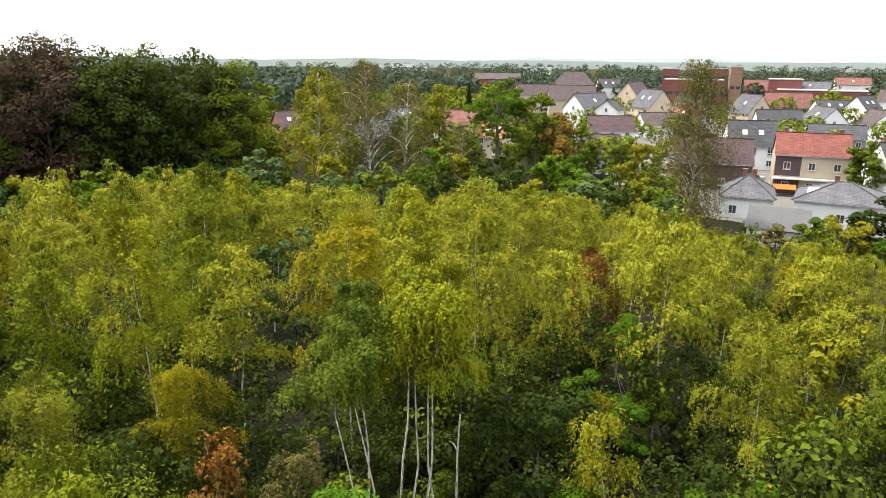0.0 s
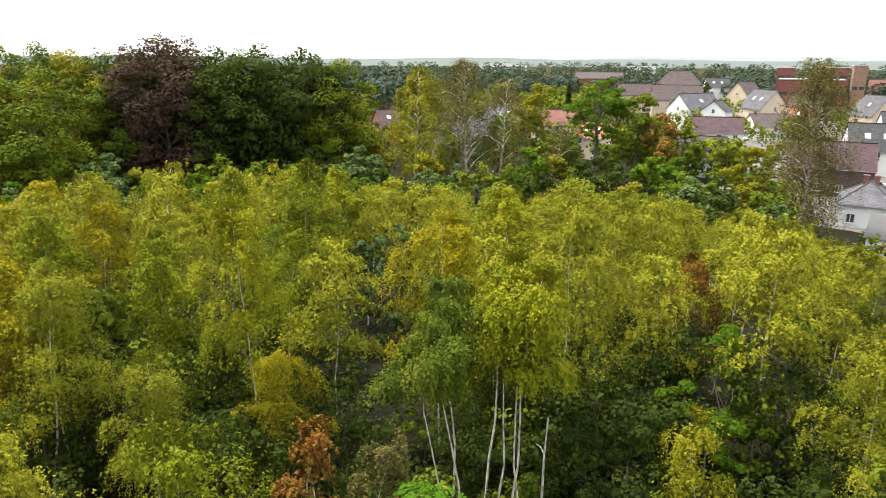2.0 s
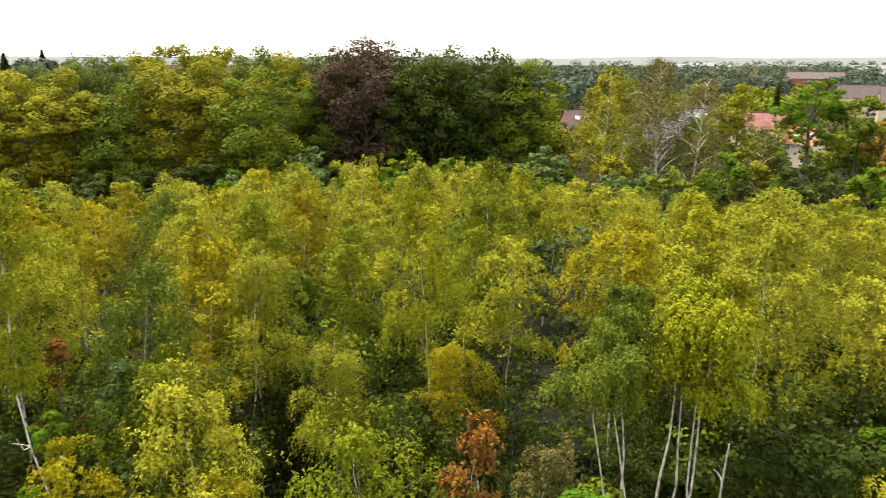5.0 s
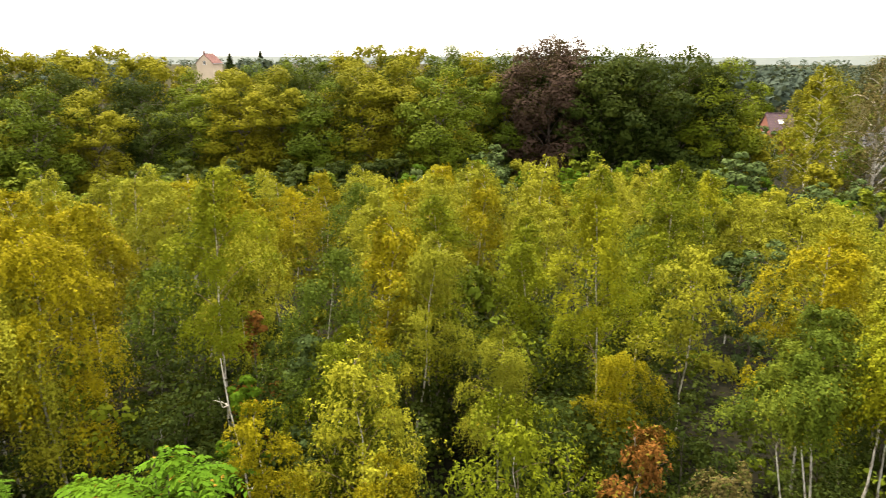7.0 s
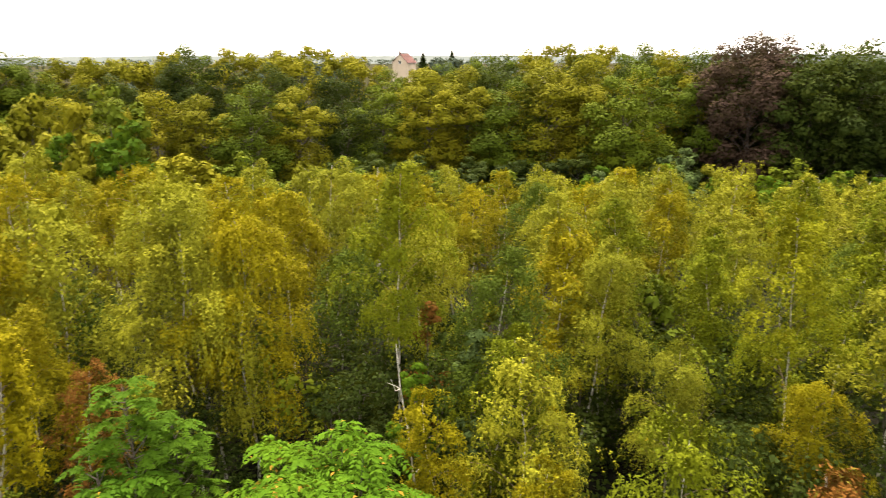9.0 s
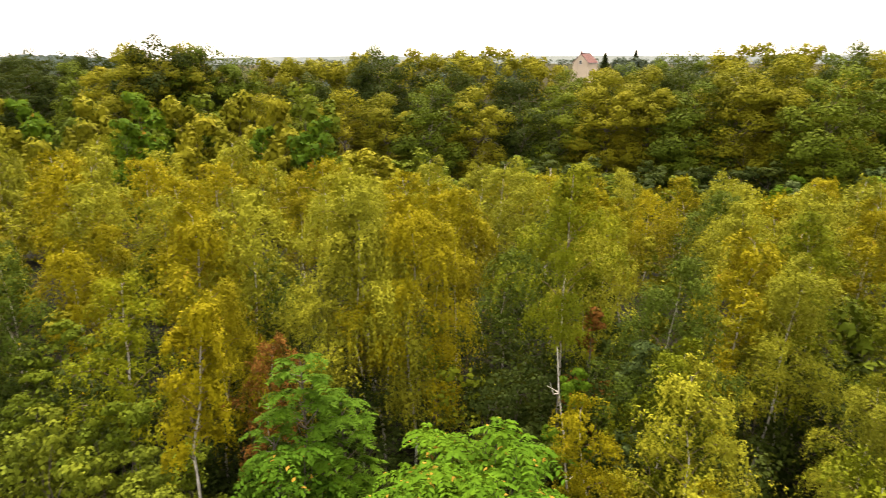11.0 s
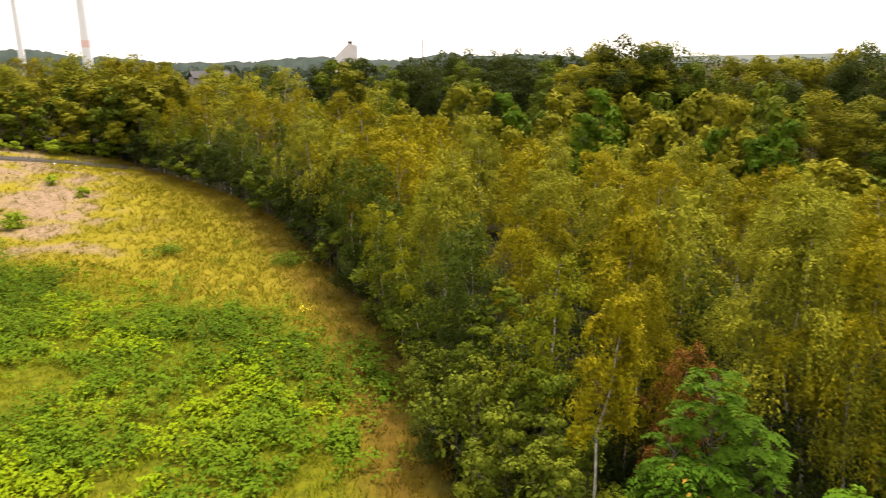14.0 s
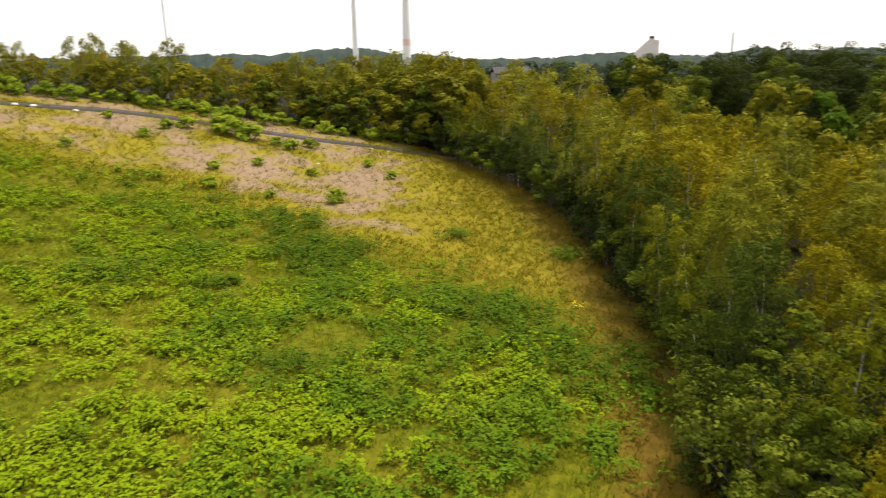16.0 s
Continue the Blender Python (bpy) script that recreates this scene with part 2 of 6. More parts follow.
def tubes(paths, sides=5):
    """Corners and quads of tapered tubes along paths of (point, radius)."""
    vs, fs = [], []
    for path in paths:
        base = len(vs)
        for i, (p, rad) in enumerate(path):
            q = path[min(i + 1, len(path) - 1)][0] - path[max(i - 1, 0)][0]
            a = np.cross(q, (0.31, 0.87, 0.13))
            a /= np.linalg.norm(a) + 1e-9
            b = np.cross(q, a)
            b /= np.linalg.norm(b) + 1e-9
            for s in range(sides):
                w = 2 * math.pi * s / sides
                vs.append(p + rad * (math.cos(w) * a + math.sin(w) * b))
        for i in range(len(path) - 1):
            for s in range(sides):
                t = (s + 1) % sides
                fs.append((base + i * sides + s, base + i * sides + t, base + (i + 1) * sides + t, base + (i + 1) * sides + s))
    return vs, fs


def leaves(points, along, face, length, width, folded=False):
    """Corners and faces of leaves: at points, lying along one way and facing another. folded: four corners about a midrib, else three."""
    n = len(points)
    along = along / (np.linalg.norm(along, axis=1, keepdims=True) + 1e-9)
    side = np.cross(along, face)
    side /= np.linalg.norm(side, axis=1, keepdims=True) + 1e-9
    up = np.cross(side, along)
    L, W = np.reshape(length, (-1, 1)), np.reshape(width, (-1, 1))
    if not folded:
        v = np.empty((n, 3, 3))
        v[:, 0] = points - along * L * 0.42 + side * W * 0.5
        v[:, 1] = points - along * L * 0.42 - side * W * 0.5
        v[:, 2] = points + along * L * 0.58
        return v.reshape(-1, 3), np.arange(n * 3).reshape(n, 3)
    v = np.empty((n, 4, 3))
    v[:, 0] = points - along * L * 0.5
    v[:, 1] = points + side * W * 0.5 + up * W * 0.18
    v[:, 2] = points + along * L * 0.5 - up * L * 0.1
    v[:, 3] = points - side * W * 0.5 + up * W * 0.18
    return v.reshape(-1, 3), np.arange(n * 4).reshape(n, 4)


def thing(name, label, category, group="", kind=""):
    return tagged(new(name), label, category, group, kind)


def wood_mesh(stems, limbs, sides, limb_sides, bark, twig, parent):
    """Trunk and limbs, grown together in one mesh."""
    v1, f1 = tubes(stems, sides)
    v2, f2 = tubes(limbs, limb_sides) if limbs else ([], [])
    faces = f1 + [tuple(i + len(v1) for i in q) for q in f2]
    return link_mesh("trunk", v1 + v2, faces, [bark, twig], parent, index=[0] * len(f1) + [1] * len(f2), smooth=True)


# ---- trees ----
def birch(name, label, height, bare, spread, limbs, sprays, strands, per_strand, leaf, leaf_mat, seed, group, trunk_r=0.055, hang=1.0, lean=0.5, slim=0.58, up=1.5, branches=False):
    """A young weeping birch: a pale wavering stem, thin arching limbs, and from each limb a plume of hanging twigs set with small leaves."""
    rng = np.random.default_rng(seed)
    tree = thing(name, label, "birch tree", group)
    n = 9
    drift = np.cumsum(rng.normal(0, 0.10, (n, 2)), axis=0) + np.linspace(0, lean, n)[:, None] * rng.normal(0, 1, 2)
    hs = np.linspace(0, height * 0.97, n)
    stem = [(np.array((drift[i, 0], drift[i, 1], hs[i])), trunk_r * (1 - 0.88 * i / (n - 1))) for i in range(n)]
    stem[0][0][2] = -0.4
    spine = np.array([s[0] for s in stem])
    paths, pts, alo, nor = [], [], [], []
    for i in range(limbs):
        u = (i + rng.random()) / limbs
        w = i * 2.399 + rng.normal(0, 0.5)
        reach = spread * (0.12 + 0.95 * math.sin(math.pi * (0.34 + 0.63 * u)) ** 0.9) * rng.uniform(0.5, 1.2)
        out = np.array((math.cos(w), math.sin(w), 0))
        side = np.array((-out[1], out[0], 0))
        h = max(height * 0.1, height * (bare + (0.97 - bare) * u) - reach * 0.25)
        root = np.array([np.interp(h, hs, spine[:, k]) for k in range(3)])
        ts = np.linspace(0, 1, 5)
        rise = reach * rng.uniform(0.5, 0.95)
        line = root + out * (reach * ts[:, None]) + np.outer(rise * (1.9 * ts - 1.35 * ts**2), (0, 0, 1)) + np.outer(ts**2 * rng.normal(0, 0.12) * reach, side)
        paths.append([(line[k], max(0.005, trunk_r * 0.34 * (1 - ts[k] * 0.9))) for k in range(5)])
        wide = spread * rng.uniform(0.13, 0.22)
        long = hang * spread * rng.uniform(0.30, 0.62)
        for s in range(sprays * strands):
            t = min(1.0, 0.30 + 0.78 * rng.random() ** 0.75)
            a, c = rng.normal(0, 0.75, 2)
            off = side * a * wide + np.array((0, 0, c * wide * 0.45))
            k = max(3, int(per_strand * rng.uniform(0.6, 1.4)))
            q = np.sort(rng.random(k))[:, None]
            fall = long * rng.uniform(0.25, 1.25) * (0.55 + 0.6 * t)
            node = np.array([np.interp(t, ts, line[:, m]) for m in range(3)]) + off
            bend = out * (0.34 + 0.12 * rng.normal()) + side * (0.28 * a)
            pts.append(node + bend * fall * q**0.7 + np.array((0, 0, 0.10 * fall)) * np.sin(q * 3.0) - np.array((0, 0, fall)) * q**1.6 + rng.normal(0, leaf * 0.45, (k, 3)))
            nor.append(out * 0.75 + side * a * 0.6 + np.array((0, 0, up)) - (0, 0, 0.9) * q + rng.normal(0, 0.34, (k, 3)))
            alo.append(bend * (1 - q) + np.array((0, 0, -1.0)) * (0.25 + q) + rng.normal(0, 0.55, (k, 3)))
    if branches:
        v, f = tubes([stem], 8)
        link_mesh("trunk", v, f, BIRCH_BARK, tree, smooth=True)
        for path in paths:
            v, f = tubes([path], 5)
            link_mesh("branch", v, f, BIRCH_BARK, tree, smooth=True)
    else:
        wood_mesh([stem], paths, 6, 3, BIRCH_BARK, TWIG, tree)
    k = len(pts) * per_strand // 16  # oversized leaves added round the stem to block light and cover it
    u = rng.random(k) ** 0.8
    h = height * (bare + (0.93 - bare) * u)
    axis = np.stack([np.interp(h, hs, spine[:, m]) for m in range(3)], 1)
    pts.append(axis + np.clip(rng.normal(0, 1, (k, 3)), -1.6, 1.6) * (spread * 0.30 * np.sin(math.pi * (0.2 + 0.7 * u)))[:, None])
    nor.append(rng.normal(0, 1, (k, 3)) + (0, 0, 0.8))
    alo.append(rng.normal(0, 1, (k, 3)) - (0, 0, 0.4))
    pts, alo, nor = np.vstack(pts), np.vstack(alo), np.vstack(nor)
    pts[:, 2] = np.maximum(pts[:, 2], 0.1) * height / np.percentile(pts[:, 2], 99.7)
    size = leaf * rng.uniform(0.75, 1.35, len(pts))
    size[-k:] *= 1.45
    v, f = leaves(pts, alo, nor, size, size * slim)
    link_mesh("crown", v, f, leaf_mat, tree)
    return tree


def broad(name, label, category, height, bare, spread, clumps, per_clump, leaf, leaf_mat, seed, group, trunk_r=0.25, flat=0.8, clump_r=0.32, bark=None, ragged=0.25, up=0.2):
    """A broadleaf tree or shrub: trunk, forking limbs and a crown of leafy clumps of uneven size, with gaps between them."""
    rng = np.random.default_rng(seed)
    tree = thing(name, label, category, group)
    mid = height * (bare + 1) / 2
    half = height * (1 - bare) / 2
    stem = [(np.array((rng.normal(0, 0.02) * height * s, rng.normal(0, 0.02) * height * s, height * 0.8 * s)), trunk_r * (1 - 0.8 * s)) for s in np.linspace(0, 1, 6)]
    stem[0][0][2] = -0.5
    paths, pts, nor, big = [], [], [], []
    lobes = max(3, clumps // 6)
    for i in range(clumps):
        if i % 6 == 0:  # a new lobe of the crown
            j = i // 6
            zc = 0.62 - 1.62 * j / lobes + rng.normal(0, 0.08)
            w = j * 2.399 + rng.normal(0, 0.4)
            k = math.sqrt(max(0.35 if zc < 0 else 0.05, 1 - zc * zc)) * (0.25 if j == 0 else 1.0)
            lobe = np.array((spread * 0.56 * k * math.cos(w), spread * 0.56 * k * math.sin(w), mid + half * zc * 0.92))
            wide = spread * rng.uniform(0.42, 0.62) * (1 - ragged * rng.random() * 0.5)
            lobe[2] = min(lobe[2], height - wide * 0.62)
            root = np.array((stem[3][0][0], stem[3][0][1], max(height * bare * 0.8, min(lobe[2] - spread * 0.5, height * 0.72))))
            paths.append([(root, trunk_r * 0.36), ((root + lobe) / 2 + np.array((0, 0, spread * 0.05)), trunk_r * 0.24), (lobe, trunk_r * 0.10)])
        d = rng.normal(0, 1, 3) + np.array((lobe[0], lobe[1], 0)) / spread * 1.2 + (0, 0, 0.5)
        d /= np.linalg.norm(d)
        c = lobe + d * wide * rng.uniform(0.45, 1.0) * (1, 1, 0.85)
        r = spread * clump_r * rng.uniform(0.55, 1.2) * 0.78
        paths.append([(lobe, trunk_r * 0.10), (c, trunk_r * 0.04)])
        m = int(per_clump * rng.uniform(0.7, 1.3))
        d = rng.normal(0, 1, (m, 3)) + (c - lobe) / (wide + 1e-6) * 0.5 + (0, 0, 0.4)
        d /= np.linalg.norm(d, axis=1, keepdims=True)
        shell = r * (0.62 + 0.50 * rng.random((m, 1)) ** 0.7)
        dome = d * shell * (1, 1, flat)
        dome[:, 2] = np.where(dome[:, 2] < 0, dome[:, 2] * 0.45, dome[:, 2])
        pts.append(c + dome)
        nor.append(d * 1.1 + rng.normal(0, 0.30, (m, 3)) + (0, 0, up))
        big.append(rng.uniform(0.65, 1.35, m))
        if i % 6 == 0:  # oversized leaves added inside the lobe to block light
            m = max(12, per_clump // 2)
            pts.append(lobe + np.clip(rng.normal(0, 0.34, (m, 3)), -0.55, 0.55) * wide - (0, 0, wide * 0.3))
            nor.append(rng.normal(0, 1, (m, 3)) + (0, 0, 0.8))
            big.append(rng.uniform(1.2, 1.8, m))
    wood_mesh([stem], paths, 7, 4, bark or BARK, bark or BARK, tree)
    pts, nor, big = np.vstack(pts), np.vstack(nor), np.concatenate(big)
    pts[:, 2] = np.maximum(pts[:, 2], height * 0.02) * height / np.percentile(pts[:, 2], 99.7)
    alo = np.cross(nor, rng.normal(0, 1, nor.shape)) + (0, 0, -0.25)
    v, f = leaves(pts, alo, nor, leaf * big, leaf * big * 0.75, leaf < 0.16)
    link_mesh("crown", v, f, leaf_mat, tree)
    return tree


def stand(tree, az, r, size=1.0, turn=None, sink=0.0, tall=1.0, rng=random):
    """A copy of a tree on the ground at a heading and distance."""
    x, y = at(az, r)
    m = pose(x, y, ground_z(x, y) - sink, 0, 0, rng.uniform(0, 360) if turn is None else turn) @ Matrix.Diagonal((size, size, size * tall, 1))
    return copy_thing(tree, m)


def retire(tree):
    """Takes a first tree away once its copies stand."""
    for o in [*tree.children_recursive, tree]:
        bpy.data.objects.remove(o)


# ---- ground ----
def ground_material():
    m, nodes, links, bsdf = material("ground", 1.0)
    bsdf.inputs["Specular IOR Level"].default_value = 0.04
    att = nodes.new("ShaderNodeVertexColor")
    att.layer_name = "cover"
    sep = nodes.new("ShaderNodeSeparateColor")
    links.new(att.outputs["Color"], sep.inputs["Color"])
    grass = ramp(nodes, [(0.25, (0.068, 0.065, 0.004)), (0.5, (0.112, 0.096, 0.008)), (0.75, (0.150, 0.114, 0.015))])
    n1, n2, n3 = noise_node(nodes, links, 0.12, 6.0), noise_node(nodes, links, 2.5, 6.0), noise_node(nodes, links, 0.22, 6.0)
    links.new(mixed(nodes, links, 0.5, n1.outputs["Fac"], n2.outputs["Fac"]), grass.inputs["Fac"])
    soil = ramp(nodes, [(0.3, (0.100, 0.070, 0.046)), (0.7, (0.158, 0.115, 0.080))])
    links.new(n2.outputs["Fac"], soil.inputs["Fac"])
    # near-black woodland floor: the canopy's shade is put into its colour
    shaded_floor = ramp(nodes, [(0.3, (0.003, 0.00375, 0.00225)), (0.7, (0.009, 0.00825, 0.0045))])
    links.new(n2.outputs["Fac"], shaded_floor.inputs["Fac"])
    rust = ramp(nodes, [(0.3, (0.0375, 0.0255, 0.0045)), (0.7, (0.0713, 0.045, 0.0075))])
    links.new(n2.outputs["Fac"], rust.inputs["Fac"])
    patchy = nodes.new("ShaderNodeMath")
    patchy.operation = "MULTIPLY_ADD"
    links.new(n3.outputs["Fac"], patchy.inputs[0])
    patchy.inputs[1].default_value, patchy.inputs[2].default_value = 5.0, -2.5
    soft = nodes.new("ShaderNodeMath")
    soft.operation, soft.use_clamp = "ADD", True
    links.new(patchy.outputs[0], soft.inputs[0])
    twice = nodes.new("ShaderNodeMath")
    twice.operation = "MULTIPLY_ADD"
    links.new(sep.outputs["Green"], twice.inputs[0])
    twice.inputs[1].default_value, twice.inputs[2].default_value = 2.2, -1.35
    links.new(twice.outputs[0], soft.inputs[1])
    lush = ramp(nodes, [(0.3, (0.026, 0.036, 0.0022)), (0.7, (0.070, 0.078, 0.004))])
    links.new(n2.outputs["Fac"], lush.inputs["Fac"])
    c = mixed(nodes, links, att.outputs["Alpha"], grass.outputs["Color"], lush.outputs["Color"])
    c = mixed(nodes, links, sep.outputs["Blue"], c, rust.outputs["Color"])
    c = mixed(nodes, links, soft.outputs[0], c, soil.outputs["Color"])
    c = mixed(nodes, links, sep.outputs["Red"], c, shaded_floor.outputs["Color"])
    links.new(c, bsdf.inputs["Base Color"])
    b_ = nodes.new("ShaderNodeBump")
    b_.inputs["Strength"].default_value, b_.inputs["Distance"].default_value = 0.6, 0.1
    links.new(n2.outputs["Fac"], b_.inputs["Height"])
    links.new(b_.outputs["Normal"], bsdf.inputs["Normal"])
    return m


def herb_line(az):
    """How far out the green herbs reach before dry grass takes over."""
    return float(np.interp(az, (100, 106, 118, 127, 134, 142, 150, 160, 175), (30, 34, 41, 48, 54, 64, 74, 82, 88)))


def soil_share(az, r):
    """How bare the heath is: a ragged band below the crest."""
    x, y = at(az, r)
    ragged = 0.8 * noise.noise((x * 0.09, y * 0.09, 21.0)) + 0.45 * noise.noise((x * 0.3, y * 0.3, 5.0))
    up = ease((r - herb_line(az) + 4) / 26)
    return min(1.0, max(0.0, up * (1.0 + ragged))) * ease((az - 119) / 16)


def lush_share(az, r):
    """How green the heath is: most of all low on the slope."""
    x, y = at(az, r)
    low = (1 - ease((r - herb_line(az) + 8) / 18)) * (1 - 0.15 * ease((az - 132) / 10))
    return min(1.0, max(0.0, low * (0.95 + 0.7 * noise.noise((x * 0.14, y * 0.14, 9.0))))) * ease((az - wood_edge(r) - 3) / 8)


def build_ground():
    rings = [0.02] + [4 * 1.0 * i for i in range(1, 46)] + [190 * 1.14**i for i in range(25)] + [4900]
    spokes = 288
    vs, cols = [(0, 0, ground_z(0, 0))], [(0, 0, 0, 0)]
    for r in rings:
        for s in range(spokes):
            az = s * 360 / spokes - 100
            x, y = at(az, r)
            vs.append((x, y, ground_z(x, y)))
            e = wood_edge(r)
            # red marks where the floor darkened for canopy shade shows
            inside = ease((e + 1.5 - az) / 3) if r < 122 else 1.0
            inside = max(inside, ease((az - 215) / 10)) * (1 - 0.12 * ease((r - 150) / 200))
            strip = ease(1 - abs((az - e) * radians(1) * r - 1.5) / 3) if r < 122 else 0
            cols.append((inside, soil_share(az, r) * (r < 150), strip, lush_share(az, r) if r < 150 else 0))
    fs = []
    for i in range(len(rings) - 1):
        for s in range(spokes):
            t = (s + 1) % spokes
            fs.append((1 + i * spokes + s, 1 + (i + 1) * spokes + s, 1 + (i + 1) * spokes + t, 1 + i * spokes + t))
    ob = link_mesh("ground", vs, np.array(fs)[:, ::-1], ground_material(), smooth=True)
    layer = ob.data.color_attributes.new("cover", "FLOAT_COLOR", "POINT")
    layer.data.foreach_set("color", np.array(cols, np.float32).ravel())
    tagged(ob, "rough heath, bare soil and shade-darkened woodland floor", "ground", kind="structure")


build_ground()


# ---- the birch wood ----
WOOD = "birches of the young wood"
near_birches = [
    birch("birch_tree", "young weeping birch with pale stem and yellow-green leaves", 11.0, 0.46, 1.85, 18, 8, 10, 14, 0.080, BIRCH_LEAF, 1, WOOD),
    birch("birch_tree", "slender weeping birch with olive leaves in the wood", 11.5, 0.44, 1.7, 18, 8, 10, 14, 0.080, BIRCH_LEAF, 2, WOOD, hang=1.25),
    birch("birch_tree", "thin young birch with open green crown", 10.5, 0.42, 1.8, 18, 8, 10, 14, 0.080, BIRCH_GREEN, 5, WOOD, hang=1.1),
    birch("birch_tree", "young birch with pale yellow-green weeping crown", 10.8, 0.44, 1.9, 18, 8, 10, 14, 0.080, BIRCH_PALE, 6, WOOD, hang=1.2),
    birch("birch_tree", "young birch turning golden yellow in the wood", 10.0, 0.42, 1.9, 18, 8, 10, 14, 0.080, BIRCH_GOLD, 3, WOOD),
]
mid_birches = [
    birch("birch_tree", "young birch with yellow-green crown deep in the wood", 10.5, 0.46, 2.05, 18, 6, 6, 13, 0.128, BIRCH_PALE, 11, WOOD, up=1.4),
    birch("birch_tree", "slim birch with drooping olive crown deep in the wood", 11.0, 0.44, 1.9, 18, 6, 6, 13, 0.128, BIRCH_LEAF, 12, WOOD, hang=1.3, up=1.4),
    birch("birch_tree", "slim birch with green crown deep in the wood", 10.0, 0.44, 2.0, 18, 6, 6, 13, 0.128, BIRCH_GREEN, 14, WOOD, hang=1.2, up=1.4),
    birch("birch_tree", "birch with golden autumn crown deep in the wood", 10.0, 0.44, 2.05, 18, 6, 6, 13, 0.128, BIRCH_GOLD, 13, WOOD, up=1.4),
]
far_birches = [
    birch("birch_tree", "birch with yellow-green crown at the back of the wood", 10.5, 0.36, 2.6, 18, 5, 4, 13, 0.172, BIRCH_PALE, 21, WOOD, 0.08, up=1.9),
    birch("birch_tree", "birch with golden-olive crown at the back of the wood", 10.0, 0.36, 2.7, 18, 5, 4, 13, 0.172, BIRCH_GOLD, 22, WOOD, 0.08, up=1.9),
]
UNDER = "shrubs under the birches"
shrubs = [
    broad("shrub", "dark green shrub in the shade of the birches", "shrub", 3.8, 0.04, 1.7, 18, 50, 0.20, SHADE_DARK_LEAF, 31, UNDER, 0.05),
    broad("shrub", "mid-green leafy shrub between the birches", "shrub", 4.2, 0.04, 1.6, 18, 50, 0.20, BROAD_LEAF, 32, UNDER, 0.05),
    broad("shrub", "olive-green shrub between the birches", "shrub", 4.0, 0.04, 1.5, 18, 50, 0.20, OLIVE_LEAF, 33, UNDER, 0.05),
]
edge_plants = [
    broad("shrub", "dark green hazel shrub at the edge of the wood", "shrub", 4.2, 0.02, 1.9, 34, 74, 0.11, SHADE_DARK_LEAF, 34, UNDER, 0.05, ragged=0.4),
    broad("shrub", "green hazel shrub at the edge of the wood", "shrub", 4.6, 0.02, 1.8, 30, 42, 0.15, BROAD_LEAF, 35, UNDER, 0.05, ragged=0.4),
    broad("shrub", "yellow-green hazel shrub at the edge of the wood", "shrub", 4.4, 0.02, 1.8, 30, 42, 0.15, HAZEL_LEAF, 36, UNDER, 0.05, ragged=0.4),
]
CLEAR = [  # heading, distance, radius kept free of chance trees
    (3.0, 14.0, 4.2), (20.3, 13.6, 1.7), (10.5, 13.0, 1.8), (80.5, 17.0, 2.2), (67.0, 14.0, 2.6), (87.6, 18.0, 1.6), (57.4, 16.0, 1.4), (93.0, 23.5, 1.5),
    (-15.2, 21.0, 2.0), (13.0, 37.0, 2.6), (3.0, 17.5, 2.6), (96.0, 20.0, 2.5), (93.5, 17.5, 2.0), (90.0, 19.5, 2.8), (83.0, 19.0, 2.0), (-3.0, 18.5, 2.4), (11.5, 20.5, 2.4),
]


SIGHT = (  # heading, distance and half width of single plants that nothing nearer hides
    (57.5, 16.6, 3.6), (80.6, 17.2, 6.0), (88.0, 18.2, 3.0), (92.9, 23.5, 2.6), (3.0, 17.0, 7.5), (-2.5, 20.0, 3.0), (11.5, 22.0, 2.5), (18.0, 19.0, 5.5), (-15.4, 21.0, 4.5), (97.0, 21.5, 5.0), (-8.5, 15.5, 4.0), (66.0, 13.6, 10.0), (73.5, 24.0, 5.5), (13.5, 21.0, 3.5), (12.6, 37, 3.0), (-13.3, 32, 2.0),
)


def free(x, y):
    r0, az0 = math.hypot(x, y), math.degrees(math.atan2(-x, y))
    if any(abs(az0 - az) < half and r0 < r for az, r, half in SIGHT):
        return False
    for az, r, k in CLEAR:
        px, py = at(az, r)
        if math.hypot(px - x, py - y) < k:
            return False
    return True


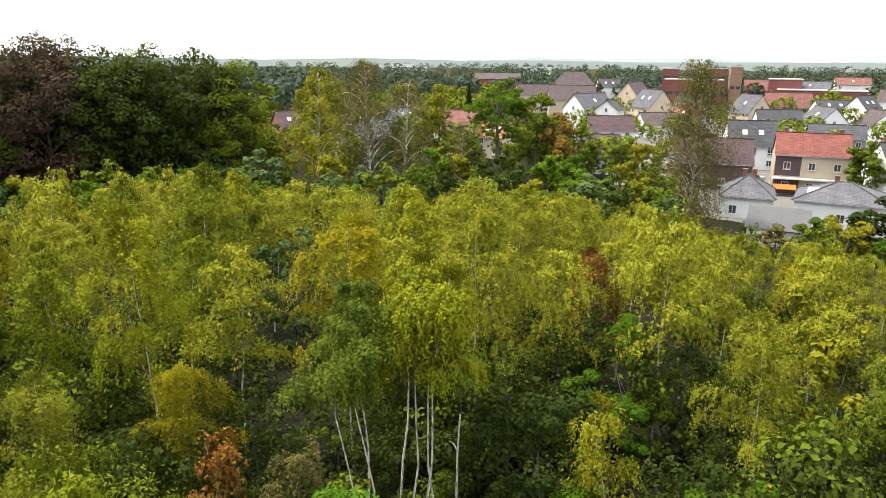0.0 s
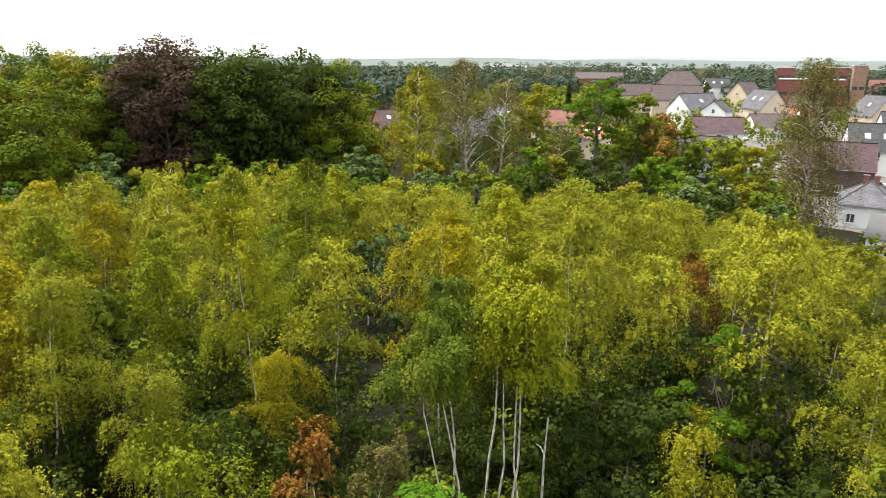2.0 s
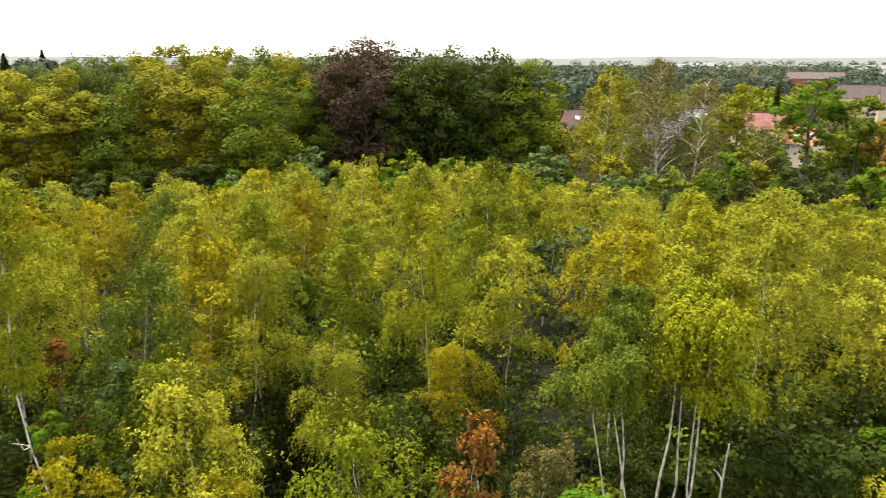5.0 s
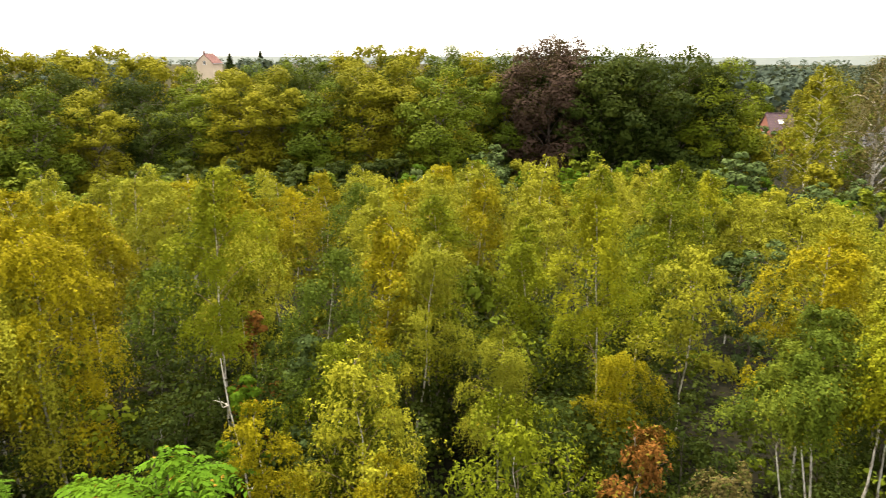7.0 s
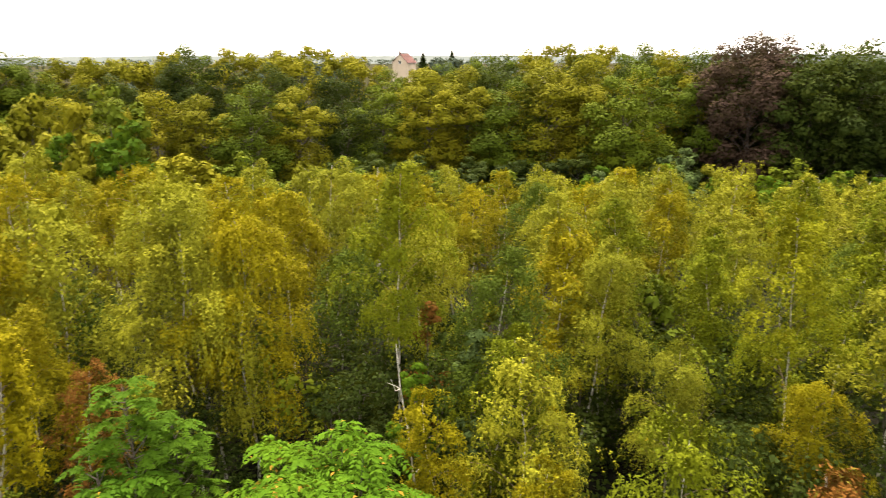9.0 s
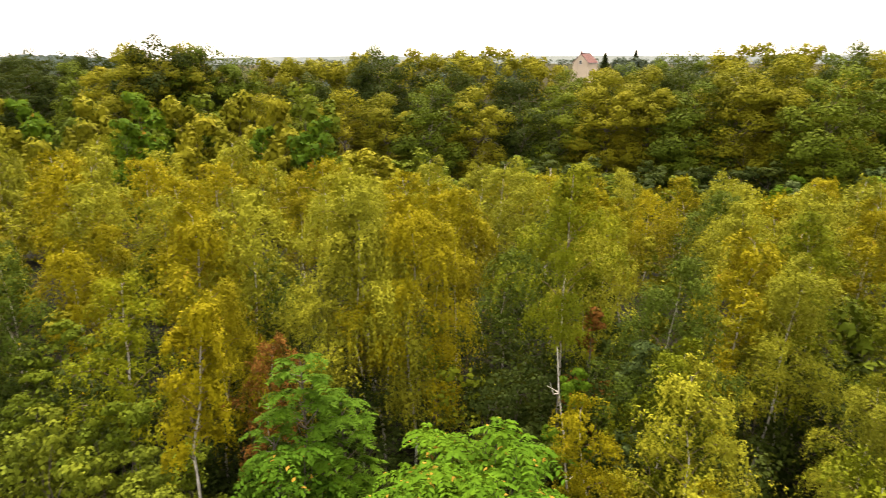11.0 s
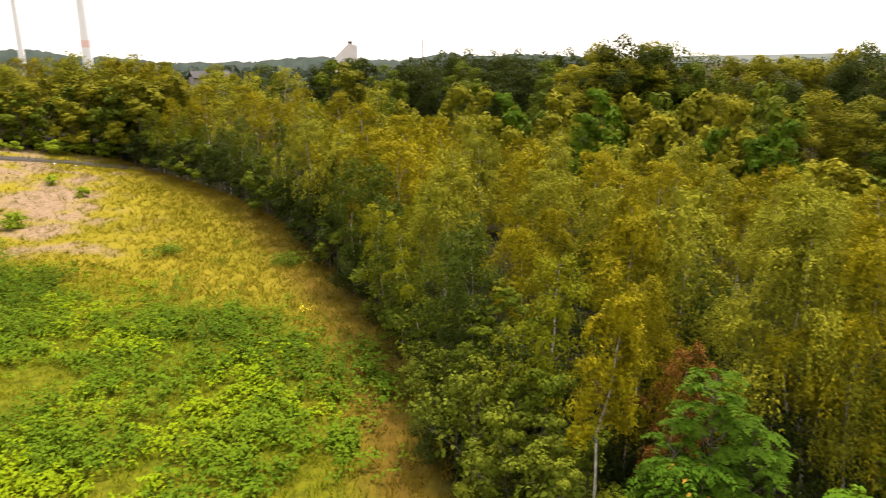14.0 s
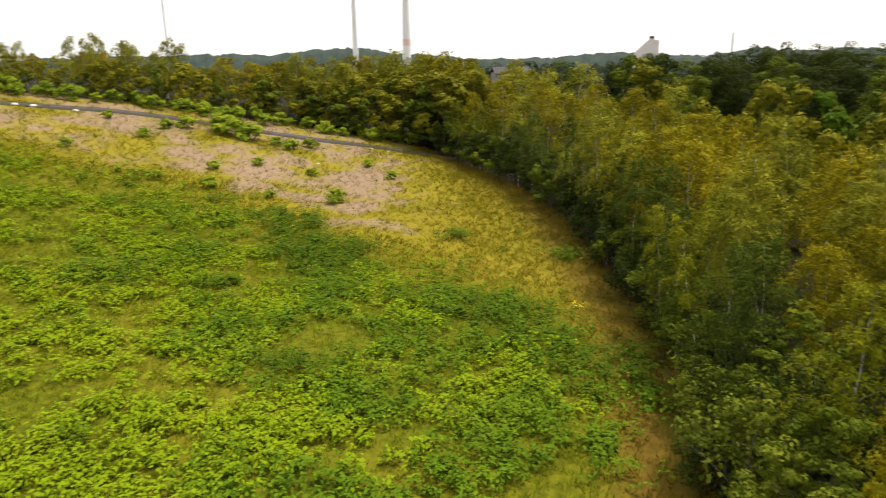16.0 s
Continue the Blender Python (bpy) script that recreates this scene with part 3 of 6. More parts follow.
def plant_wood():
    rng = random.Random(5)
    count = 0
    step_list = []
    for ring, (r0, r1, step) in enumerate(((12.5, 25.0, 4.5), (25.0, 44.0, 4.7), (44.0, 68.0, 6.0))):
        n = int(70 / step) + 2
        for i in range(-n, n + 1):
            for j in range(-n, n + 1):
                x = (i + (j % 2) * 0.5) * step + rng.uniform(-0.34, 0.34) * step
                y = j * step * 0.87 + rng.uniform(-0.34, 0.34) * step
                r, az = math.hypot(x, y), math.degrees(math.atan2(-x, y))
                if not r0 <= r < r1 or az < -39 or az > wood_edge(r) - 2.2 * 57.3 / r or not free(x, y):
                    continue
                step_list.append((ring, r, az))
    for ring, r, az in step_list:
        if az > 92 and r < 28 and rng.random() < 0.6:  # hazels stand here instead
            continue
        if r < 25 and rng.random() < (0.20 if az > 28 else 0.10):  # gaps in the wood
            continue
        gold = float(np.interp(az, (0, 20, 45, 70, 90, 100), (0.0, 0.10, 0.42, 0.55, 0.55, 0.5)))
        pool = (near_birches, mid_birches, far_birches)[ring]
        if ring == 1 and rng.random() < 0.8:
            pool = pool[:2] + pool[3:]
        tree = pool[-1] if rng.random() < gold else rng.choice(pool[:-1] + (pool[2:3] * 2 if ring == 0 else []))
        if ring > 0 and az < 32 and rng.random() < 0.5:
            tree = pool[0]
        h = (rng.uniform(0.80, 1.06) if rng.random() < 0.75 else rng.uniform(0.5, 0.72)) if ring == 0 else rng.uniform(0.70, 1.04)
        if az > 84:
            h *= 1.04
        if 7 < az < 27 and r < 24:
            h *= 0.8
        x, y = at(az, r)
        room = (EYE.z + canopy(az) * r - ground_z(x, y)) / 10.8
        if ring == 2:
            h = room * rng.uniform(0.88, 1.04)
        h = min(h * rng.uniform(0.95, 1.08), room * 1.03)
        stand(tree, az, r, max(0.45, h), tall=rng.uniform(0.95, 1.06), rng=rng)
        count += 1
    for i in range(-4, 5):  # unseen birches added below the camera to block side light on the wood
        for j in range(-4, 5):
            x, y = i * 3.4 + rng.uniform(-0.9, 0.9), j * 3.4 + rng.uniform(-0.9, 0.9)
            r, az = math.hypot(x, y), math.degrees(math.atan2(-x, y))
            if 4.0 < r < 11.6 and -75 < az < 92:
                stand(near_birches[rng.choice((0, 2, 2))], az, r, (EYE.z - 0.78 * (r + 2.0)) / 11.5, rng=rng)
                count += 1
    for i in range(120):  # dark tall shrubs fill gaps between nearest birches, shade put into their leaf colour
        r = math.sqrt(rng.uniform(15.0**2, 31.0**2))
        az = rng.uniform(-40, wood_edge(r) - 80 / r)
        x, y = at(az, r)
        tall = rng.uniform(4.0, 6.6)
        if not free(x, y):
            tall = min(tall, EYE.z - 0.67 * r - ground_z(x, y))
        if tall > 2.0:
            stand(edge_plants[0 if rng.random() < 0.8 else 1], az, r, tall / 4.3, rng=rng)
    for i in range(70):
        r = 26.0 + 36 * rng.random() ** 0.9
        az = rng.uniform(-38, wood_edge(r) - 60 / r)
        x, y = at(az, r)
        if not free(x, y):
            continue
        stand(rng.choice(shrubs + shrubs[:1] * 3) if r > 26 else rng.choice(edge_plants[:2] + edge_plants[:1]), az, r, rng.uniform(0.8, 1.6) * (1.0 if r > 26 else 0.95), rng=rng)
    return count


birch_count = plant_wood()
print("birches", birch_count)

# a close group of bare-stemmed birches, and others that stand out
stem_birch = birch("birch_tree", "bare-stemmed birch with a small high crown", 10.8, 0.74, 1.3, 13, 8, 8, 14, 0.078, BIRCH_LEAF, 4, WOOD, 0.05, hang=1.0, lean=0.25)
green_stem_birch = birch("birch_tree", "bare-stemmed birch with a small green crown", 10.8, 0.74, 1.3, 13, 8, 8, 14, 0.078, BIRCH_GREEN, 17, WOOD, 0.05, hang=1.0, lean=0.25)
for az, r, size, k in ((8.1, 16.6, 0.92, 0), (6.2, 16.4, 0.96, 1), (3.2, 17.0, 1.02, 0), (2.0, 16.6, 1.04, 1), (0.2, 17.3, 0.98, 0), (7.2, 18.6, 0.95, 1), (4.0, 19.2, 1.0, 0)):
    stand(green_stem_birch if az > 5 else stem_birch, az, r, size, turn=az * 50 + 90 * k)


# dark-leaved shrubs behind stems and in gaps, standing in for the shade there
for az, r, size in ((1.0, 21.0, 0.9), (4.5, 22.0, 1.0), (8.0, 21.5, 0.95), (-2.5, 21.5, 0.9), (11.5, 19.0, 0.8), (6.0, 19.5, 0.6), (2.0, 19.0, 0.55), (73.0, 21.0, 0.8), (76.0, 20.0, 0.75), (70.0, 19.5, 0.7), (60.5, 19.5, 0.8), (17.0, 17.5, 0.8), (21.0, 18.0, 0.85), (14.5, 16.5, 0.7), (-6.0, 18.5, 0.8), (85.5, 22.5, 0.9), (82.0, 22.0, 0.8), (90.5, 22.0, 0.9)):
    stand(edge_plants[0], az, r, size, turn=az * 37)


def edge_shrubs():
    """Dense shrubs and low boughs that close the wood along the heath."""
    rng = random.Random(9)
    for i in range(96):
        r = 19 + 95 * (i / 96) ** 1.3
        az = wood_edge(r) - (0.8 + rng.uniform(0, 2.4)) * 57.3 / r
        plant = rng.choice(edge_plants) if r < 48 else shrubs[rng.random() < 0.25]
        stand(plant, az, r, rng.uniform(0.55, 1.15) * (1 + r / 240), rng=rng, tall=rng.uniform(0.7, 1.1))


edge_shrubs()
edge_birches = [
    birch("birch_tree", "pale-stemmed birch at the edge of the wood", 10.5, 0.24, 1.6, 24, 4, 6, 9, 0.15, BIRCH_GREEN, 15, WOOD, 0.05, hang=1.5, lean=0.9),
    birch("birch_tree", "leaning pale-stemmed birch with olive crown", 10.5, 0.42, 1.4, 18, 4, 6, 9, 0.15, BIRCH_LEAF, 16, WOOD, 0.05, hang=1.3, lean=1.1),
]


def edge_trees():
    """Birches along the heath whose pale stems show."""
    rng = random.Random(19)
    for i in range(22):
        r = 29 + 78 * (i / 21) ** 1.1
        az = wood_edge(r) - rng.uniform(1.0, 3.4) * 57.3 / r
        stand(edge_birches[rng.random() < 0.3], az, r, rng.uniform(0.72, 0.98), rng=rng)


edge_trees()
for tree in edge_birches + near_birches + mid_birches + [stem_birch, green_stem_birch]:
    retire(tree)

# ---- mixed trees behind the birches ----
BELT = "mixed trees behind the birches"
belt = [
    broad("broadleaf_tree", "dark green broadleaf tree behind the birches", "tree", 10, 0.12, 3.4, 46, 48, 0.48, SHADE_DARK_LEAF, 41, BELT, 0.14, up=0.4),
    broad("broadleaf_tree", "mid-green broadleaf tree behind the birches", "tree", 10, 0.12, 3.3, 46, 48, 0.48, BROAD_LEAF, 42, BELT, 0.14, up=0.4),
    broad("broadleaf_tree", "olive broadleaf tree behind the birches", "tree", 10, 0.15, 3.0, 46, 48, 0.48, OLIVE_LEAF, 43, BELT, 0.14, up=0.4),
    broad("broadleaf_tree", "bright green broadleaf tree behind the birches", "tree", 10, 0.15, 3.2, 46, 48, 0.48, FRESH_LEAF, 44, BELT, 0.14, up=0.4),
    broad("whitebeam_tree", "whitebeam with grey-green leaves behind the birches", "tree", 10, 0.15, 3.2, 46, 48, 0.48, GREY_LEAF, 45, BELT, 0.14, up=0.4),
]


far_belt = [
    broad("broadleaf_tree", "olive-green broadleaf tree beyond the crest", "tree", 10, 0.03, 3.4, 30, 80, 0.42, OLIVE_LEAF, 46, BELT, 0.14, ragged=0.35, up=1.2),
    broad("broadleaf_tree", "dark broadleaf tree beyond the crest", "tree", 10, 0.03, 3.4, 30, 80, 0.42, BROAD_LEAF, 47, BELT, 0.14, ragged=0.35, up=1.0),
]


def stand_to(tree, tall, az, r, slope, rng, wide=1.0):
    """A copy whose top shows at that slope from the camera."""
    x, y = at(az, r)
    h = max(1.5, EYE.z + slope * r - ground_z(x, y))
    k = h / tall
    m = pose(x, y, ground_z(x, y) - 0.1, 0, 0, rng.uniform(0, 360)) @ Matrix.Diagonal((k * wide, k * wide, k, 1))
    return copy_thing(tree, m)


def plant_belt():
    rng = random.Random(17)
    for az in np.arange(-38, 42, 2.3):
        for r, top in ((71, -0.178), (84, -0.155), (98, -0.135)):
            a = az + rng.uniform(-1.1, 1.1)
            if a < -20:
                top = {71: -0.228, 84: -0.215, 98: -0.205}[r]
            stand_to(belt[rng.choice((0, 1, 1, 2, 3, 4, 4))], 10, a, r + rng.uniform(-4, 4), top + rng.uniform(-0.02, 0.016), rng, rng.uniform(0.85, 1.2))
    for i in range(26):
        az = rng.uniform(-18, 16)
        stand_to(belt[rng.choice((1, 1, 2, 3, 4))], 10, az, rng.uniform(122, 160), rng.uniform(-0.115, -0.075), rng, rng.uniform(0.8, 1.1))
    # mostly dark-leaved here, standing in for the shade under the tall crowns
    for az in np.arange(42, 62, 2.2):
        stand_to(belt[rng.choice((0, 0, 1))], 10, az + rng.uniform(-1, 1), 80 + rng.uniform(-5, 5), -0.168 + rng.uniform(-0.012, 0.012), rng, 1.25)
        stand_to(belt[0], 10, az + rng.uniform(-1, 1), 98 + rng.uniform(-3, 3), -0.145 + rng.uniform(-0.012, 0.012), rng, 1.25)
    for az in np.arange(61, 80, 2.8):
        stand_to(belt[rng.choice((1, 2, 2, 3) if az > 70 else (0, 0, 1))], 10, az + rng.uniform(-1, 1), 80 + rng.uniform(-5, 5), -0.125 - 0.02 * ease((72 - az) / 6) + rng.uniform(-0.015, 0.015), rng, 1.1)
    for az in np.arange(78, 110, 2.5):
        stand_to(belt[rng.choice((1, 2, 2, 3))], 10, az + rng.uniform(-1, 1), 82 + rng.uniform(-6, 6), -0.088 + rng.uniform(-0.015, 0.015), rng, 0.8)
        stand_to(belt[rng.choice((1, 3, 2, 2))], 10, az + rng.uniform(-1, 1), 102 + rng.uniform(-6, 6), -0.045 + rng.uniform(-0.015, 0.012), rng, 0.75)
    for az, r, top in ((107.5, 64, -0.07), (110, 76, -0.055), (113, 70, -0.065), (112, 88, -0.04), (114.5, 96, -0.035), (117, 88, -0.05), (119.5, 104, -0.03), (122, 112, -0.03), (115.5, 80, -0.055), (118.5, 94, -0.04), (104, 70, -0.075), (109, 92, -0.035), (121, 100, -0.05), (124.5, 112, -0.045), (101, 60, -0.10), (105, 54, -0.105), (109.5, 58, -0.09), (112, 62, -0.085)):
        stand_to(far_birches[rng.choice((0, 1, 1))], 10.3, az, r, top, rng, 1.0)


plant_belt()

# ---- tall trees at the foot of the slope ----
TALL = "tall trees at the foot of the slope"
tall_trees = [
    broad("tall_tree", "tall dark green broadleaf tree", "tree", 22, 0.08, 7.2, 112, 120, 0.46, SHADE_DARK_LEAF, 51, TALL, 0.4, clump_r=0.36, up=0.35),
    broad("tall_tree", "tall green broadleaf tree with rounded crown", "tree", 22, 0.06, 6.8, 104, 210, 0.35, BROAD_LEAF, 52, TALL, 0.4, clump_r=0.36, up=0.35),
    broad("tall_tree", "tall olive-yellow broadleaf tree", "tree", 22, 0.06, 6.6, 104, 210, 0.35, OLIVE_LEAF, 53, TALL, 0.4, clump_r=0.36, up=0.35),
]
tall_back = broad("tall_tree", "olive-yellow broadleaf tree on the skyline", "tree", 22, 0.2, 6.4, 66, 110, 0.46, OLIVE_LEAF, 55, TALL, 0.4, clump_r=0.32, up=0.35)
copper = broad("copper_beech_tree", "copper beech with dark brownish purple leaves", "tree", 26, 0.06, 7.4, 126, 190, 0.40, COPPER_LEAF, 54, TALL, 0.4, clump_r=0.36)


SKYLINE = ((36, 0.003), (40, 0.013), (43, 0.012), (46, 0.008), (48.5, 0.001), (50, 0.002), (52, -0.012), (55, -0.021), (57.5, -0.022), (59.5, -0.006), (62, 0.004), (64, 0.011), (66, 0.002), (68, 0.009), (70, 0.009), (72.6, 0.011), (76, -0.006), (83, -0.005))


def skyline(az):
    """The slope at which the tall trees top out."""
    return 0.007 + float(np.interp(az, [s[0] for s in SKYLINE], [s[1] for s in SKYLINE]))


def plant_tall():
    rng = random.Random(23)
    stand_to(copper, 26, 29.6, 115, 0.026, rng, 1.0)
    for az, r, top, k in ((16.6, 118, -0.004, 1), (19.5, 116, 0.008, 0), (22.6, 116, 0.012, 0), (25.6, 114, 0.008, 0), (33.2, 118, 0.004, 1), (18.2, 126, 0.0, 0), (36.0, 122, 0.004, 2), (24.2, 128, 0.008, 1), (29.5, 128, 0.0, 0), (31.5, 124, 0.002, 0), (27.6, 122, 0.004, 0)):
        stand_to(tall_trees[k], 22, az, r, top + 0.002, rng, 0.95)
    front = ((38.6, -0.012, 1), (41.4, -0.002, 2), (44.8, -0.014, 2), (48.0, -0.032, 1), (51.0, -0.014, 2), (54.2, -0.018, 2), (58.0, -0.036, 1), (61.0, -0.060, 0), (64.8, -0.042, 2), (68.6, -0.036, 1), (72.0, -0.050, 2), (75.5, -0.045, 2), (79.0, -0.05, 1), (82.5, -0.05, 2))
    for az, top, k in front:
        stand_to(tall_trees[k], 22, az, 110 + rng.uniform(-5, 5), top, rng, 1.05)
    # a dark-leaved row that stands in for shadow below the golden crowns
    for az in np.arange(37, 85, 6.0):
        a = az + rng.uniform(-0.6, 0.6)
        stand_to(tall_trees[0], 22, a, 136 + rng.uniform(-5, 5), skyline(a) - rng.uniform(0.012, 0.03), rng, 0.95)
    for az in np.arange(36, 84, 2.4):
        a = az + rng.uniform(-0.5, 0.5)
        stand_to(tall_back if rng.random() < 0.75 else tall_trees[1], 22, a, 156 + rng.uniform(-6, 8), skyline(a) - rng.uniform(0.0, 0.006), rng, 0.9)
    for az, r, top, k in ((89.3, 150, 0.019, 0), (91.4, 148, 0.010, 2), (87.3, 152, 0.012, 2), (93.5, 230, 0.004, 0), (95.5, 240, 0.0, 0), (97.6, 225, 0.003, 0), (99.5, 236, 0.001, 0), (101.6, 230, 0.004, 0), (103.6, 240, 0.002, 0), (106, 235, -0.006, 0), (86.0, 150, 0.009, 1), (86.5, 155, 0.004, 2), (91.8, 160, 0.004, 2), (84.0, 150, -0.004, 1), (80.0, 160, -0.014, 2), (94.5, 170, -0.012, 1), (98, 180, -0.016, 0), (101.5, 190, -0.012, 1), (105, 200, -0.012, 0), (108.0, 190, -0.015, 1), (113, 200, -0.012, 0), (117.5, 190, -0.012, 1), (121, 170, -0.012, 2), (126, 160, -0.014, 2)):
        stand_to(tall_trees[k], 22, az, r, top + 0.006, rng, 1.0)


plant_tall()

# trees beyond the crest of the heath


def plant_crest():
    rng = random.Random(31)
    for az in np.arange(124, 168, 1.15):
        top = 0.000 + 0.020 * ease((az - 145) / 7) + rng.uniform(-0.010, 0.010)
        for k in range(2):
            stand_to(far_birches[rng.choice((0, 1))], 10.3, az + rng.uniform(-0.6, 0.6), 124 + rng.uniform(0, 12), top + rng.uniform(-0.014, 0.004), rng, rng.uniform(1.0, 1.4))
        stand_to(far_belt[0 if rng.random() < 0.85 else 1], 10, az + rng.uniform(-0.9, 0.9), 121 + rng.uniform(-2, 3), top - rng.uniform(0.022, 0.04), rng, 1.2)
    for az in np.arange(124, 168, 0.9):
        stand(shrubs[rng.choice((1, 2, 2))], az + rng.uniform(-0.4, 0.4), 118.5 + rng.uniform(-1, 2), rng.uniform(0.8, 1.4), rng=rng)
    for az, r, top in ((146.8, 121, -0.002), (137.8, 119, -0.03), (134.5, 118, -0.035), (131.5, 117, -0.045), (128.6, 117, -0.03), (141, 122, -0.018), (152, 124, -0.012), (127, 114, -0.02)):
        stand_to(belt[rng.choice((1, 2, 1))], 10, az, r, top, rng, 1.25)
    for az, top in ((148.4, 0.028), (152.4, 0.035), (154.6, 0.031), (150.6, 0.018), (157.8, 0.026), (147.5, 0.022), (153.5, 0.028), (159.5, 0.03)):
        stand_to(far_birches[0], 10.3, az, 138, top, rng, 1.0)


plant_crest()
for az, r, top in ((118.5, 140, -0.018), (120.5, 150, -0.014), (122.4, 138, -0.02), (124.0, 150, -0.012), (126.0, 142, -0.01), (116.5, 150, -0.012)):
    stand_to(far_birches[0], 10.3, az, r, top, random.Random(int(az * 10)), 1.4)

for tree in far_birches + shrubs + edge_plants + belt + far_belt + tall_trees + [copper, tall_back]:
    retire(tree)


# ---- the town ----
TOWN_Z = -7.0


def tiled(name, a, b):
    """Roof tiles: rows and single tiles in slightly different tones, weathered in patches."""
    a, b = (tuple(v * 0.75 for v in c) for c in (a, b))
    m, nodes, links, bsdf = material(name, 0.75)
    tc = nodes.new("ShaderNodeTexCoord")
    br = nodes.new("ShaderNodeTexBrick")
    links.new(tc.outputs["UV"], br.inputs["Vector"])
    br.inputs["Scale"].default_value = 1.0
    br.inputs["Brick Width"].default_value, br.inputs["Row Height"].default_value = 1.1, 0.40
    br.inputs["Mortar Size"].default_value = 0.03
    br.inputs["Color1"].default_value, br.inputs["Color2"].default_value = (*a, 1), (*b, 1)
    br.inputs["Mortar"].default_value = (*[c * 0.45 for c in a], 1)
    n = noise_node(nodes, links, 0.7, 5.0)
    tone = ramp(nodes, [(0.3, (0.72, 0.72, 0.74)), (0.7, (1.15, 1.13, 1.1))])
    links.new(n.outputs["Fac"], tone.inputs["Fac"])
    links.new(mixed(nodes, links, 1.0, br.outputs["Color"], tone.outputs["Color"], "MULTIPLY"), bsdf.inputs["Base Color"])
    b_ = nodes.new("ShaderNodeBump")
    b_.inputs["Strength"].default_value, b_.inputs["Distance"].default_value = 0.5, 0.04
    links.new(br.outputs["Fac"], b_.inputs["Height"])
    b_.invert = True
    links.new(b_.outputs["Normal"], bsdf.inputs["Normal"])
    return m


WALLS = {
    "white": (plain_material("white_render", (0.526, 0.5307, 0.5355), (0.6502, 0.655, 0.6599), 0.5, 0.9, own=0.06), "white rendered"),
    "cream": (plain_material("cream_render", (0.3703, 0.3029, 0.2289), (0.4578, 0.3837, 0.2962), 0.5, 0.9, own=0.06), "cream rendered"),
    "grey": (plain_material("grey_render", (0.1346, 0.1285, 0.1224), (0.1958, 0.1897, 0.1775), 0.5, 0.9, own=0.08), "grey rendered"),
    "brick": (plain_material("red_brick", (0.1591, 0.0612, 0.04284), (0.2203, 0.0918, 0.0612), 1.5, 0.9, own=0.08), "red-brown brick"),
}
ROOFS = {
    "red": (tiled("red_tiles", (0.114, 0.036, 0.03), (0.156, 0.051, 0.0408)), "bright red tiled roof"),
    "slate": (tiled("slate_tiles", (0.033, 0.0348, 0.042), (0.051, 0.0528, 0.06)), "dark slate roof"),
    "grey": (tiled("grey_tiles", (0.063, 0.063, 0.0768), (0.087, 0.087, 0.102)), "grey tiled roof"),
    "maroon": (tiled("maroon_tiles", (0.045, 0.0264, 0.033), (0.066, 0.0396, 0.0468)), "dull maroon tiled roof"),
    "brown": (tiled("brown_tiles", (0.051, 0.0396, 0.042), (0.075, 0.057, 0.0588)), "brown tiled roof"),
    "brickred": (tiled("brick_red_tiles", (0.12, 0.051, 0.045), (0.156, 0.069, 0.06)), "brick-red tiled roof"),
    "orange": (tiled("orange_tiles", (0.192, 0.078, 0.048), (0.24, 0.102, 0.06)), "orange tiled roof"),
}
GLASS = material("window_glass", 0.08)[0]
GLASS.node_tree.nodes["Principled BSDF"].inputs["Base Color"].default_value = (0.03, 0.035, 0.04, 1)
FRAME = plain_material("window_frame", (0.45, 0.45, 0.435), (0.5625, 0.5625, 0.5475), 4.0, 0.5)
CLADDING = plain_material("brown_cladding", (0.055, 0.035, 0.040), (0.09, 0.06, 0.065), 3.0, 0.8)
RIDGE = plain_material("ridge_tile", (0.027, 0.027, 0.03), (0.048, 0.048, 0.051), 3.0, 0.7)
CHIMNEY = plain_material("chimney_brick", (0.10, 0.06, 0.05), (0.20, 0.11, 0.08), 4.0, 0.9)
ZINC = plain_material("gutter_zinc", (0.28, 0.29, 0.30), (0.40, 0.41, 0.42), 3.0, 0.5, 0.6)


def uv_planar(ob):
    """Tile coordinates in metres, across and up each face."""
    me = ob.data
    uv = me.uv_layers.new(name="tiles")
    for p in me.polygons:
        n = p.normal
        a = Vector((-n.y, n.x, 0))
        a = a.normalized() if a.length > 0.05 else Vector((1, 0, 0))
        b = n.cross(a)
        for li in p.loop_indices:
            co = me.vertices[me.loops[li].vertex_index].co
            uv.data[li].uv = (co.dot(a), co.dot(b))


def window_part(house, x, y, z, w, h, side):
    """A window set in a wall: frame with a mullion, pane and sill. side: 0 front, 1 and 3 the gable ends."""
    t = {0: pose(x, y, z), 1: pose(x, y, z, 0, 0, 90), 3: pose(x, y, z, 0, 0, -90)}[side]
    bm = bmesh.new()
    box(bm, -w / 2, -w / 2 + 0.09, -0.05, 0.06, 0, h)
    box(bm, w / 2 - 0.09, w / 2, -0.05, 0.06, 0, h)
    box(bm, -w / 2, w / 2, -0.05, 0.06, h - 0.09, h)
    box(bm, -w / 2, w / 2, -0.05, 0.06, 0, 0.09)
    box(bm, -0.035, 0.035, -0.04, 0.05, 0.05, h - 0.05)
    win = part("window", bm, FRAME, house)
    win.matrix_basis = t
    bm = bmesh.new()
    box(bm, -w / 2 + 0.05, w / 2 - 0.05, -0.015, 0.03, 0.05, h - 0.05)
    part("pane", bm, GLASS, win)
    bm = bmesh.new()
    box(bm, -w / 2 - 0.08, w / 2 + 0.08, -0.16, 0.04, -0.07, -0.004)
    part("sill", bm, FRAME, win)


